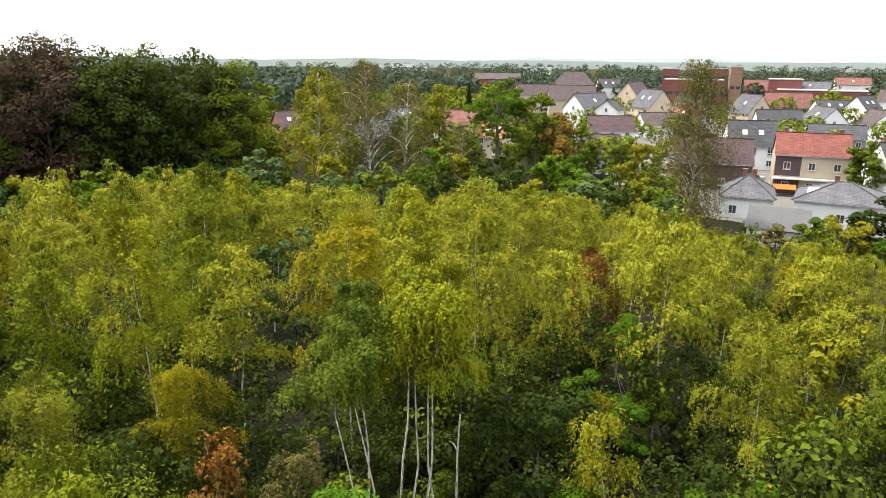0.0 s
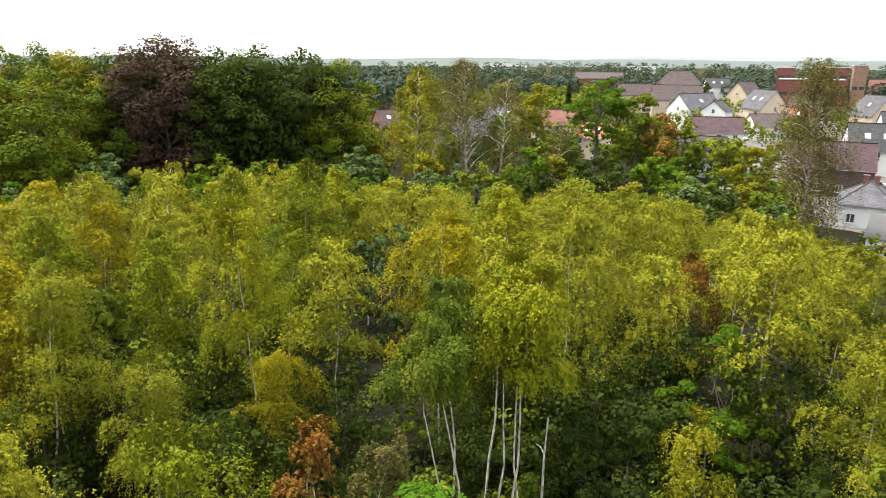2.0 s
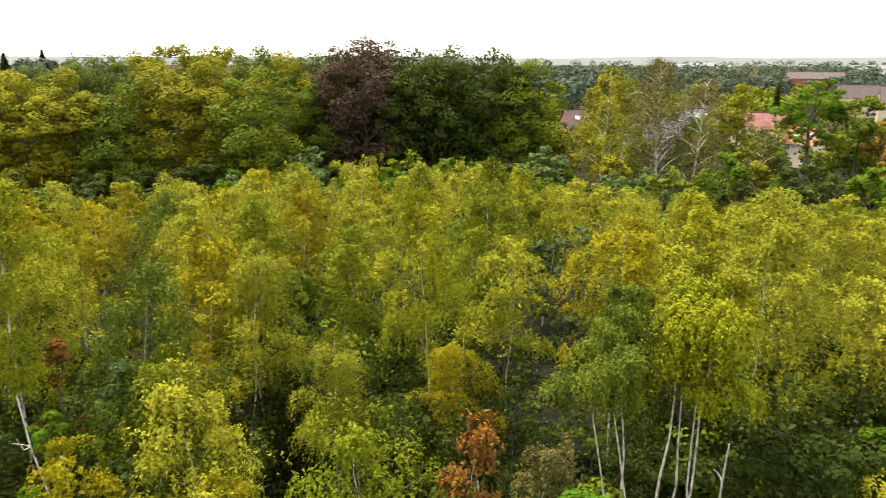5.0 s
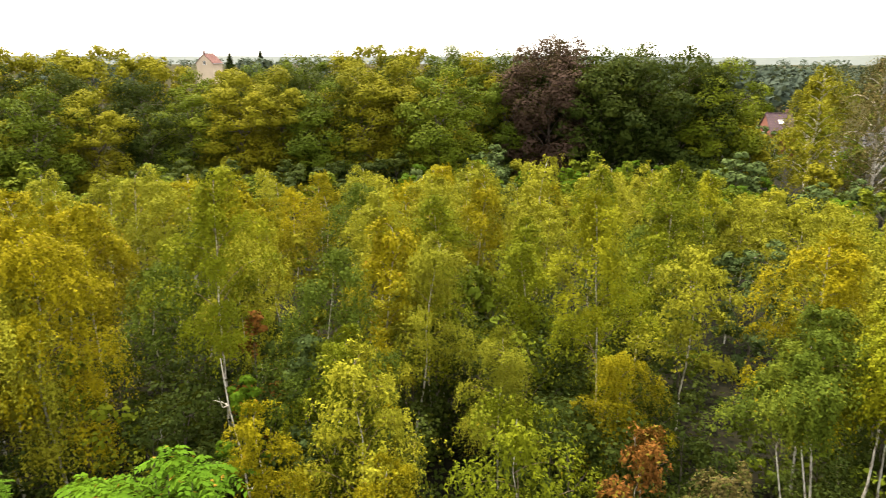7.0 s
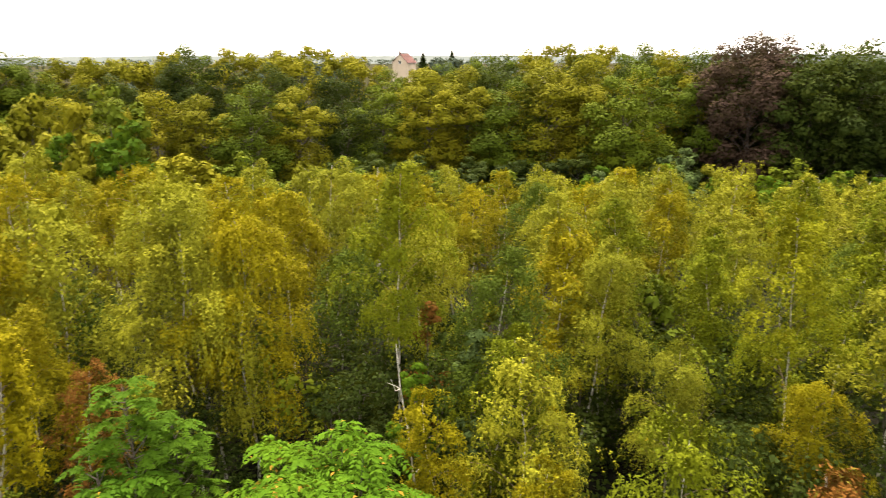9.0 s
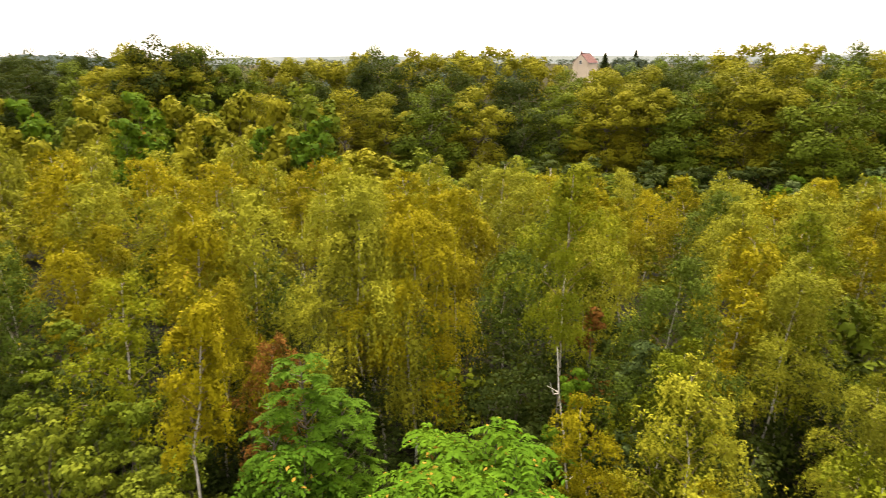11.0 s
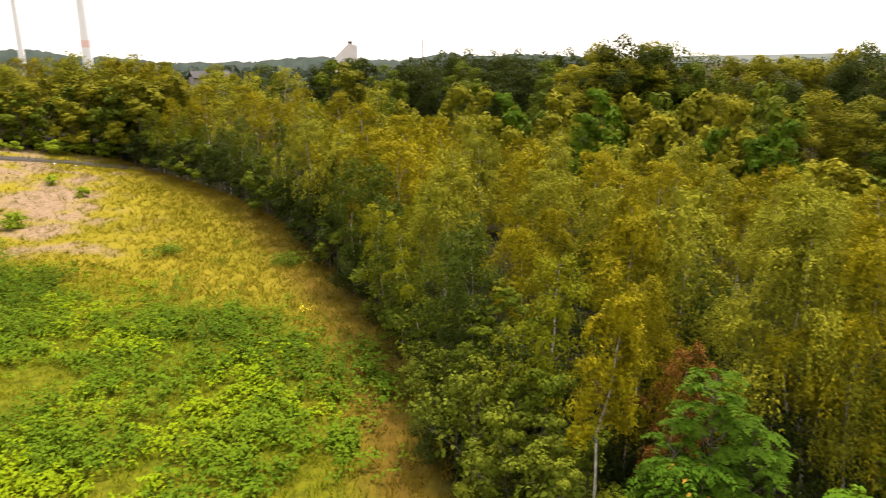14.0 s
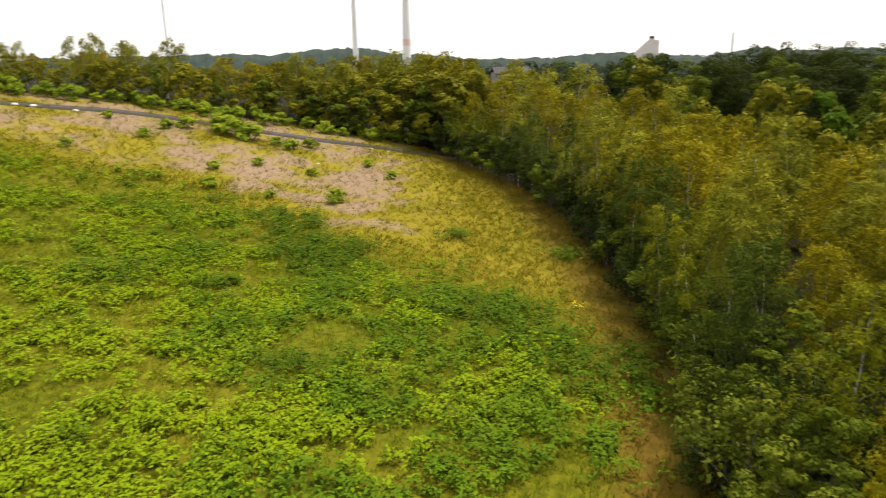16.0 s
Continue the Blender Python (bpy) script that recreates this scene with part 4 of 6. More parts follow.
def house(az, r, w, d, eave, ridge, turn, wall, roof, hip, storeys, cols, ground=None, chimneys=1, skylights=0):
    """A town house: walls with gables or a hipped roof, windows in rows, chimneys; w along the ridge, front to the camera."""
    g = TOWN_Z if ground is None else ground
    x, y = at(az, r + d / 2)
    ob = thing("house", f"{WALLS[wall][1]} house with {ROOFS[roof][1]}", "house", "houses of the town")
    ob.matrix_basis = pose(x, y, g, 0, 0, az + turn)
    e, top = max(2.2, eave - g), max(2.6, ridge - g)
    a, b = w / 2, d / 2
    bm = bmesh.new()
    v = [bm.verts.new(p) for p in ((-a, -b, -1), (a, -b, -1), (a, b, -1), (-a, b, -1), (-a, -b, e), (a, -b, e), (a, b, e), (-a, b, e))]
    for f in ((0, 1, 5, 4), (2, 3, 7, 6), (3, 2, 1, 0)):
        bm.faces.new([v[i] for i in f])
    if hip:
        for f in ((1, 2, 6, 5), (3, 0, 4, 7), (4, 5, 6, 7)):
            bm.faces.new([v[i] for i in f])
    else:
        p, q = bm.verts.new((-a, 0, top - 0.12)), bm.verts.new((a, 0, top - 0.12))
        for f in ((v[1], v[2], v[6], q, v[5]), (v[3], v[0], v[4], p, v[7]), (v[4], v[5], q, p), (v[6], v[7], p, q)):
            bm.faces.new(f)
    part("wall", bm, WALLS[wall][0], ob)
    o, t = 0.35, 0.2
    bm = bmesh.new()
    k = (top - e) / b
    lo = e - k * o
    if hip:
        s = max(0.0, a - b * 0.95)
        ring = [(-a - o, -b - o, lo), (a + o, -b - o, lo), (a + o, b + o, lo), (-a - o, b + o, lo)]
        up = [bm.verts.new((px, py, pz + t)) for px, py, pz in ring]
        dn = [bm.verts.new((px, py, pz)) for px, py, pz in ring]
        p, q = bm.verts.new((-s, 0, top + t)), bm.verts.new((s if s > 0 else 0.02, 0, top + t))
        for f in ((up[0], up[1], q, p), (up[1], up[2], q), (up[2], up[3], p, q), (up[3], up[0], p), dn[::-1]):
            bm.faces.new(f)
        for i in range(4):
            bm.faces.new((dn[i], dn[(i + 1) % 4], up[(i + 1) % 4], up[i]))
    else:
        for sgn in (-1, 1):
            pts = [(-a - o * 0.6, sgn * (b + o), lo), (a + o * 0.6, sgn * (b + o), lo), (a + o * 0.6, 0, top), (-a - o * 0.6, 0, top)]
            dn = [bm.verts.new(p) for p in pts]
            up = [bm.verts.new((px, py, pz + t)) for px, py, pz in pts]
            order = (0, 1, 2, 3) if sgn < 0 else (3, 2, 1, 0)
            bm.faces.new([up[i] for i in order])
            bm.faces.new([dn[i] for i in order[::-1]])
            for i in range(4):
                j = (i + 1) % 4
                quad = (dn[i], dn[j], up[j], up[i])
                bm.faces.new(quad if sgn < 0 else quad[::-1])
    rf = part("roof", bm, ROOFS[roof][0], ob)
    uv_planar(rf)
    caps = [((-a - o * 0.6, 0, top + t), (a + o * 0.6, 0, top + t))]
    if hip:
        caps = [((-s, 0, top + t), (s + 0.02, 0, top + t))] + [((sx * s, 0, top + t), (sx * (a + o), sy * (b + o), lo + t)) for sx in (-1, 1) for sy in (-1, 1)]
    for p0, p1 in caps:
        v_, f_ = tubes([[(np.array(p0, float), 0.13), (np.array(p1, float), 0.13)]], 6)
        link_mesh("ridge_cap", v_, f_, RIDGE if hip else ROOFS[roof][0], rf)
    bm = bmesh.new()
    box(bm, -a - o, a + o, -b - o - 0.1, -b - o + 0.02, lo + 0.02, lo + 0.14)
    part("gutter", bm, ZINC, ob)
    for c in range(chimneys):
        cx = (-a * 0.75, a * 0.75, 0.1)[c]
        if hip:
            cx *= 0.25
        bm = bmesh.new()
        box(bm, cx - 0.35, cx + 0.35, 0.05, 0.65, top - 1.2, top + 1.0)
        box(bm, cx - 0.42, cx + 0.42, -0.02, 0.72, top + 0.85, top + 0.95)
        part("chimney", bm, CHIMNEY, rf)
    for c in range(skylights):
        cx = (c - (skylights - 1) / 2) * w / (skylights + 1)
        bm = bmesh.new()
        box(bm, -0.5, 0.5, -0.65, 0.65, 0.0, 0.10)
        sl = part("skylight", bm, [FRAME], rf, "pale skylight")
        sl.matrix_basis = pose(cx, -b * 0.5, e + (top - e) * 0.5 + t + 0.02, math.degrees(math.atan2(top - e, b)), 0, 0)
    rows = storeys
    fh = max(2.4, e / rows)
    for s in range(rows):
        z = s * fh + 0.95
        if z + 1.3 > e:
            z = e - 1.55
        for c in range(cols):
            window_part(ob, -a + (c + 0.5) * w / cols, -b - 0.01, z, min(1.15, w / cols * 0.6), 1.35, 0)
    if not hip:
        for side, gx in ((1, a + 0.01), (3, -a - 0.01)):
            window_part(ob, gx, 0, max(1.0, e - 0.6), 1.0, 1.3, side)
            for s in range(rows - 1):
                for gy in (-b * 0.5, b * 0.5):
                    window_part(ob, gx, gy, s * fh + 0.95, 0.95, 1.3, side)
    return ob


red_house = house(-27.9, 140, 12.1, 9, 0.2, 3.6, 6, "cream", "red", 0, 2, 3, chimneys=2, skylights=0)
house(-23.7, 168, 10.3, 10, -1.6, 3.4, 12, "white", "slate", 0, 3, 3, chimneys=1, skylights=2)
maroon_house = house(-21.2, 138, 13.7, 9, -1.9, 2.1, 4, "grey", "maroon", 0, 1, 4, chimneys=1, skylights=0)
house(-24.0, 112, 7.3, 10, -3.4, -0.8, 0, "white", "grey", 1, 1, 2, chimneys=2, skylights=0)
wide_bungalow = house(-30.4, 112, 12.2, 11, -3.2, -1.0, 0, "white", "grey", 1, 1, 3, chimneys=1, skylights=0)
house(-33.4, 135, 7.1, 9, -0.5, 3.2, 30, "white", "slate", 0, 2, 3, chimneys=1, skylights=2)
house(-25.4, 235, 12.9, 9, -2.0, 2.2, 15, "white", "slate", 0, 2, 3, chimneys=2, skylights=0)
house(-28.4, 245, 11.9, 9, -1.5, 3.0, -60, "white", "grey", 0, 2, 3, chimneys=1, skylights=1)
house(-29.3, 190, 12.2, 9, -1.0, 1.7, 5, "grey", "slate", 0, 2, 4, chimneys=1, skylights=0)
house(-30.7, 300, 10.6, 9, -0.2, 4.7, 62, "white", "slate", 0, 2, 2, chimneys=2, skylights=2)
house(-31.8, 250, 11.6, 9, -1.8, 2.3, -65, "white", "brown", 0, 2, 3, chimneys=1, skylights=0)
house(-23.5, 290, 12.7, 10, -2.0, 4.4, -55, "cream", "grey", 0, 2, 2, chimneys=1, skylights=1)
house(-25.9, 330, 18.1, 10, -1.7, 3.9, 10, "cream", "brickred", 0, 2, 3, chimneys=2, skylights=0)
house(-28.8, 310, 13.3, 9, -1.3, 2.3, 25, "white", "slate", 0, 2, 3, chimneys=1, skylights=2)
house(-32.6, 330, 12.1, 9, 2.0, 6.2, -10, "white", "brown", 0, 2, 3, chimneys=1, skylights=0)
house(-11.6, 250, 15.7, 10, 0.5, 5.2, 48, "white", "grey", 0, 2, 3, chimneys=2, skylights=1)
house(-13.2, 240, 6.2, 8, 0.5, 3.6, 70, "white", "slate", 0, 2, 2, chimneys=1, skylights=0)
house(-16.4, 270, 15.5, 10, 0.2, 6.1, -62, "cream", "grey", 0, 2, 3, chimneys=1, skylights=2)
house(-15.0, 330, 12.3, 9, 2.4, 7.3, 60, "cream", "brown", 0, 2, 2, chimneys=2, skylights=0)
house(-10.3, 340, 20.4, 12, 5.2, 11.3, 0, "brick", "brown", 1, 2, 4, chimneys=1, skylights=0)
house(-10.2, 300, 19.5, 11, 0.9, 6.3, 5, "cream", "brown", 0, 2, 4, chimneys=1, skylights=0)
house(-19.0, 240, 7.8, 9, -1.7, 2.0, 10, "cream", "orange", 0, 2, 2, chimneys=2, skylights=2)
house(-13.3, 190, 11.9, 9, -1.5, 1.9, 10, "white", "maroon", 0, 2, 3, chimneys=1, skylights=0)
house(-11.8, 150, 12.6, 10, -3.2, 0.8, -8, "white", "maroon", 0, 1, 3, chimneys=1, skylights=1)
house(-16.9, 230, 11.9, 9, -2.7, 0.5, 25, "white", "brown", 0, 2, 3, chimneys=2, skylights=0)
house(3.3, 210, 9.6, 9, -1.6, 2.0, 25, "grey", "grey", 0, 2, 2, chimneys=1, skylights=2)
house(5.5, 170, 8.5, 10, -2.4, 1.5, -25, "grey", "slate", 0, 2, 2, chimneys=1, skylights=0)
house(12.7, 180, 5.6, 9, -0.8, 3.1, 20, "brick", "maroon", 0, 2, 2, chimneys=2, skylights=1)
house(7.6, 150, 6.0, 8, -2.2, 0.6, 10, "grey", "slate", 0, 2, 2, chimneys=1, skylights=0)
house(-4.4, 170, 7.7, 9, -1.9, 1.2, -30, "cream", "orange", 0, 2, 2, chimneys=1, skylights=2)
house(-1.0, 200, 12.9, 10, -1.7, 2.0, 10, "cream", "brickred", 0, 2, 3, chimneys=2, skylights=0)
house(-19.2, 300, 11.1, 9, -1.2, 3.0, -15, "white", "brown", 0, 2, 2, chimneys=1, skylights=1)
house(-4.3, 480, 30.3, 14, 4.5, 8.1, 0, "brick", "brown", 0, 2, 6, chimneys=1, skylights=0)
house(-13.0, 420, 12.7, 10, 2.0, 6.6, 10, "white", "slate", 0, 2, 2, chimneys=2, skylights=2)
house(-23.8, 430, 14.3, 10, 1.6, 7.0, 0, "brick", "brickred", 0, 2, 3, chimneys=1, skylights=0)
house(-27.2, 420, 19.7, 12, 3.2, 6.8, 0, "brick", "grey", 0, 2, 4, chimneys=1, skylights=1)
house(-33.7, 270, 9.0, 9, -1.5, 3.6, 15, "white", "slate", 0, 2, 2, chimneys=2, skylights=0)
house(-34.3, 180, 6.0, 9, -0.3, 2.9, 0, "white", "brown", 0, 2, 3, chimneys=1, skylights=2)
house(-7.1, 330, 15.5, 9, 1.2, 5.6, 12, "cream", "brown", 0, 2, 3, chimneys=1, skylights=0)
house(-29.8, 460, 17.8, 10, 4.9, 8.5, 8, "white", "brickred", 0, 2, 3, chimneys=2, skylights=1)

def clad(ob, x0, x1, y, z0, z1, mat, label, name="cladding"):
    """A panel laid 4 cm proud on a front wall."""
    bm = bmesh.new()
    box(bm, x0, x1, y - 0.04, y + 0.02, z0, z1)
    part(name, bm, mat, ob, label)


def red_house_details(ob):
    """Brown cladding on one third of the front, a pale porch roof below it, and an orange awning."""
    a, b, e = 6.05, 4.5, 7.0
    clad(ob, -a + 0.05, -a + 4.3, -b, 3.35, e - 0.05, CLADDING, "dark brown slate cladding")
    clad(ob, -a + 0.05, -a + 4.3, -b, 0.0, 2.75, CLADDING, "dark brown slate cladding")
    bm = bmesh.new()
    box(bm, -a - 0.2, a, -b - 1.3, -b, 2.85, 3.1)
    part("porch_roof", bm, FRAME, ob, "pale flat porch roof")
    bm = bmesh.new()
    v = [bm.verts.new(p) for p in ((-a, -b - 1.4, 1.9), (-a + 3.8, -b - 1.4, 1.9), (-a + 3.8, -b - 3.6, 1.35), (-a, -b - 3.6, 1.35))]
    v += [bm.verts.new(q.co + Vector((0, 0, 0.08))) for q in v]
    for f in ((3, 2, 1, 0), (4, 5, 6, 7), (0, 1, 5, 4), (1, 2, 6, 5), (2, 3, 7, 6), (3, 0, 4, 7)):
        bm.faces.new([v[i] for i in f])
    part("awning", bm, plain_material("orange_cloth", (0.26, 0.075, 0.015), (0.34, 0.11, 0.022), 1.0, 0.9), ob, "orange cloth awning")
    for px in (-a + 0.1, -a + 3.7):
        bm = bmesh.new()
        box(bm, px - 0.05, px + 0.05, -b - 3.6, -b - 3.5, -0.2, 1.36)
        part("awning_post", bm, ZINC, ob)


red_house_details(red_house)
clad(maroon_house, -6.8, 6.8, -4.5, 0.0, 4.9, CLADDING, "brown-violet slate cladding")
bm = bmesh.new()
box(bm, -4.4, -2.0, -0.8, 0.8, 0, 0.06)
panel = part("roof_panel", bm, FRAME, wide_bungalow, "pale roof light")
panel.matrix_basis = pose(-0.3, -2.7, 4.98, 21, 0, 0)


CORRUGATED = plain_material("corrugated_sheet", (0.052, 0.052, 0.056), (0.076, 0.076, 0.08), 0.6, 0.7)


def garage(az, r, w, d, h):
    """A flat garage with a grey corrugated roof that slopes to the camera."""
    x, y = at(az, r)
    ob = thing("garage", "white garage with grey corrugated roof", "garage")
    ob.matrix_basis = pose(x, y, ground_z(x, y) - 0.2, 0, 0, az)
    bm = bmesh.new()
    box(bm, -w / 2, w / 2, -d / 2, d / 2, -1, h - 0.9)
    part("wall", bm, WALLS["white"][0], ob)
    vs, fs, n = [], [], 20
    for i in range(n + 1):
        yy = -d / 2 - 0.3 + (d + 0.6) * i / n
        z = h - 0.8 + 1.3 * i / n + (0.17 if i % 2 else 0.0)
        vs += [(-w / 2 - 0.3, yy, z), (w / 2 + 0.3, yy, z)]
    for i in range(n):
        fs.append((2 * i, 2 * i + 1, 2 * i + 3, 2 * i + 2))
    link_mesh("roof", vs, fs, CORRUGATED, ob)


garage(-26.4, 95, 6.8, 8.0, 3.4)


def parked_car(az, r, turn, paint, label):
    """A small parked car: body, cabin with windows, four wheels."""
    x, y = at(az, r)
    ob = thing("car", label, "car")
    ob.matrix_basis = pose(x, y, ground_z(x, y) + 0.12, 0, 0, az + turn)
    bm = bmesh.new()
    box(bm, -2.1, 2.1, -0.85, 0.85, 0.35, 0.9)
    bmesh.ops.bevel(bm, geom=bm.edges[:], offset=0.12, segments=2, affect="EDGES")
    part("body", bm, paint, ob)
    bm = bmesh.new()
    v = [bm.verts.new(p) for p in ((-1.7, -0.78, 0.86), (1.1, -0.78, 0.86), (1.1, 0.78, 0.86), (-1.7, 0.78, 0.86), (-1.2, -0.62, 1.42), (0.4, -0.62, 1.42), (0.4, 0.62, 1.42), (-1.2, 0.62, 1.42))]
    for f in ((0, 1, 5, 4), (1, 2, 6, 5), (2, 3, 7, 6), (3, 0, 4, 7)):
        bm.faces.new([v[i] for i in f])
    part("window_glass", bm, GLASS, ob)
    bm = bmesh.new()
    box(bm, -1.25, 0.45, -0.66, 0.66, 1.41, 1.46)
    part("roof", bm, paint, ob)
    for wx in (-1.3, 1.3):
        for wy in (-0.8, 0.8):
            v_, f_ = tubes([[(np.array((wx, wy - 0.1, 0.32)), 0.32), (np.array((wx, wy + 0.1, 0.32)), 0.32)]], 14)
            link_mesh("wheel", v_, f_, RIDGE, ob)


CAR_WHITE = plain_material("car_white", (0.372, 0.378, 0.384), (0.42, 0.426, 0.432), 0.5, 0.3)
CAR_DARK = plain_material("car_grey", (0.05, 0.055, 0.06), (0.08, 0.085, 0.09), 0.5, 0.3)
parked_car(-24.3, 152, 25, CAR_WHITE, "small white car parked in the yard")
parked_car(-23.6, 155, 30, CAR_DARK, "dark grey car parked beside a house")

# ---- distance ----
# distant leaves carry the haze as a blue tint in their colour
FAR_LEAF = leaf_material("haze_tinted_leaf", (0.039, 0.065, 0.052), (0.0715, 0.104, 0.0754), (0.117, 0.1495, 0.0975), glow_through=0.15)


def far_woods(name, label, bands, seed, leaf, mat):
    """Woods far off: hundreds of rounded crowns of leaf tufts, joined."""
    rng = np.random.default_rng(seed)
    P, N, S = [], [], []
    for az0, az1, r0, r1, count, h0, h1, tufts in bands:
        for i in range(count):
            az, r = rng.uniform(az0, az1), rng.uniform(r0, r1)
            x, y = at(az, r)
            h = rng.uniform(h0, h1)
            rad = h * rng.uniform(0.38, 0.55)
            d = rng.normal(0, 1, (tufts, 3)) + (0, 0, 0.5)
            d /= np.linalg.norm(d, axis=1, keepdims=True)
            P.append(np.array((x, y, ground_z(x, y) + h * 0.55)) + d * np.array((rad, rad, h * 0.45)) * rng.uniform(0.8, 1.05, (tufts, 1)))
            N.append(d + rng.normal(0, 0.4, d.shape))
            S.append(rng.uniform(0.7, 1.3, tufts) * leaf * rad)
    P, N, S = np.vstack(P), np.vstack(N), np.concatenate(S)
    v, f = leaves(P, np.cross(N, rng.normal(0, 1, N.shape)), N, S, S * 0.85)
    return tagged(link_mesh(name, v, f, mat), label, "woods", kind="stuff")


far_woods("far_woods", "dark green woods in the distance, tinted blue for haze", [
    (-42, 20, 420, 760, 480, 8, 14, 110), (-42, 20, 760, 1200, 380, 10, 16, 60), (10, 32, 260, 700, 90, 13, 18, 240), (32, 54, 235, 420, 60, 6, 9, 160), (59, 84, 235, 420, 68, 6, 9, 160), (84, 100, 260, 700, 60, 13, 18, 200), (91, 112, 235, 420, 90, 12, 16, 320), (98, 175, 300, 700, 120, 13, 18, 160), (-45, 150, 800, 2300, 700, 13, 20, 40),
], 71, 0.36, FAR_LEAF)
far_woods("garden_trees", "green garden trees among the houses", [
    (-38, 16, 150, 240, 80, 5, 9, 240), (-38, 18, 240, 420, 120, 6, 11, 160),
], 72, 0.26, BROAD_LEAF)

# the haze over the ridge is painted into its blue-green tone
HILLS = plain_material("haze_tinted_hills", (0.06237, 0.07938, 0.07938), (0.08505, 0.09923, 0.09639), 0.004, 1.0)


# the farthest hills are painted paler to stand in for haze
HAZE_PALED_HILLS = plain_material("haze_paled_hills", (0.1105, 0.1365, 0.143), (0.1495, 0.1755, 0.1794), 0.003, 1.0)


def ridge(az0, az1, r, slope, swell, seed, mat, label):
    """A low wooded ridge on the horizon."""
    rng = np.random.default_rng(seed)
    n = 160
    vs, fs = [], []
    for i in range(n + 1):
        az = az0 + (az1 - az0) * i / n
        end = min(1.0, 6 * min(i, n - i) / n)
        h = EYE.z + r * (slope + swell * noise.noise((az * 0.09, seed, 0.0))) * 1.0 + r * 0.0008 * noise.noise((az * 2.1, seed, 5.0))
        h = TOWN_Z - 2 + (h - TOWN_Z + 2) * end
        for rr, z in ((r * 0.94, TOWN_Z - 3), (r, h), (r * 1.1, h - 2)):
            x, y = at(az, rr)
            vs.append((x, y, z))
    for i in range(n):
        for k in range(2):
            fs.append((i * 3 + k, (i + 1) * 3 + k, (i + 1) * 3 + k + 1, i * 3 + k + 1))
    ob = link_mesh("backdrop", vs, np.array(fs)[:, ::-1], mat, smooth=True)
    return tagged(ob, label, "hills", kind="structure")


ridge(-60, 110, 2600, 0.001, 0.003, 1, HILLS, "wooded ridge on the horizon, tinted blue-green for haze")
ridge(-60, 4, 3600, 0.004, 0.006, 2, HAZE_PALED_HILLS, "hills on the horizon, paled for haze")



# blue-green because haze is mixed into the forest colour
FOREST = plain_material("haze_tinted_forest", (0.010, 0.021, 0.020), (0.030, 0.046, 0.040), 0.09, 1.0)
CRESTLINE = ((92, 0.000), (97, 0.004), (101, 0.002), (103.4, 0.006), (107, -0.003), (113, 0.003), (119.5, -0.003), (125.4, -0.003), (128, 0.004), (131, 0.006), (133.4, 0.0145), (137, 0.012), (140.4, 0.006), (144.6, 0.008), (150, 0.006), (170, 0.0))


def wooded_ridge(r):
    """A long wooded hill: a bank of rounded crowns that rises and falls."""
    vs, fs, n, k = [], [], 900, 5
    for i in range(n + 1):
        az = 92 + 78 * i / n
        h = EYE.z + r * float(np.interp(az, [q[0] for q in CRESTLINE], [q[1] for q in CRESTLINE]))
        for j in range(k):
            rr = r - 60 + 20 * j
            x, y = at(az, rr)
            bump = 2.6 * noise.noise((x * 0.05, y * 0.05, 3.0)) + 2.0 * noise.noise((x * 0.17, y * 0.17, 8.0)) + 1.2 * noise.noise((x * 0.45, y * 0.45, 4.0))
            z = TOWN_Z - 3 if j == 0 else h - 9 * (k - 2 - j if j < k - 1 else 0) + bump * (1 if j < k - 1 else 0.3) - (3 if j == k - 1 else 0)
            vs.append((x, y, z))
    for i in range(n):
        for j in range(k - 1):
            a = i * k + j
            fs.append((a, a + k, a + k + 1, a + 1))
    tagged(link_mesh("backdrop", vs, np.array(fs)[:, ::-1], FOREST, smooth=True), "dark wooded hill on the horizon, tinted blue-green for haze", "hills", kind="structure")


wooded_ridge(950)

BRICK = plain_material("school_brick", (0.1425, 0.0525, 0.04875), (0.1875, 0.07125, 0.06375), 0.8, 0.85)
TAN_BRICK = plain_material("tan_brick", (0.182, 0.112, 0.084), (0.252, 0.161, 0.119), 0.8, 0.85)
# concrete of the far tower, made lighter to carry the haze before it
HAZE_CONCRETE = plain_material("haze_lightened_concrete", (0.50, 0.475, 0.46), (0.62, 0.59, 0.575), 0.3, 0.85)
CONCRETE = plain_material("pale_concrete", (0.315, 0.3, 0.285), (0.42, 0.405, 0.3825), 0.3, 0.85)
WHITE_SHEET = plain_material("white_sheeting", (0.476, 0.483, 0.49), (0.574, 0.574, 0.574), 0.3, 0.5)


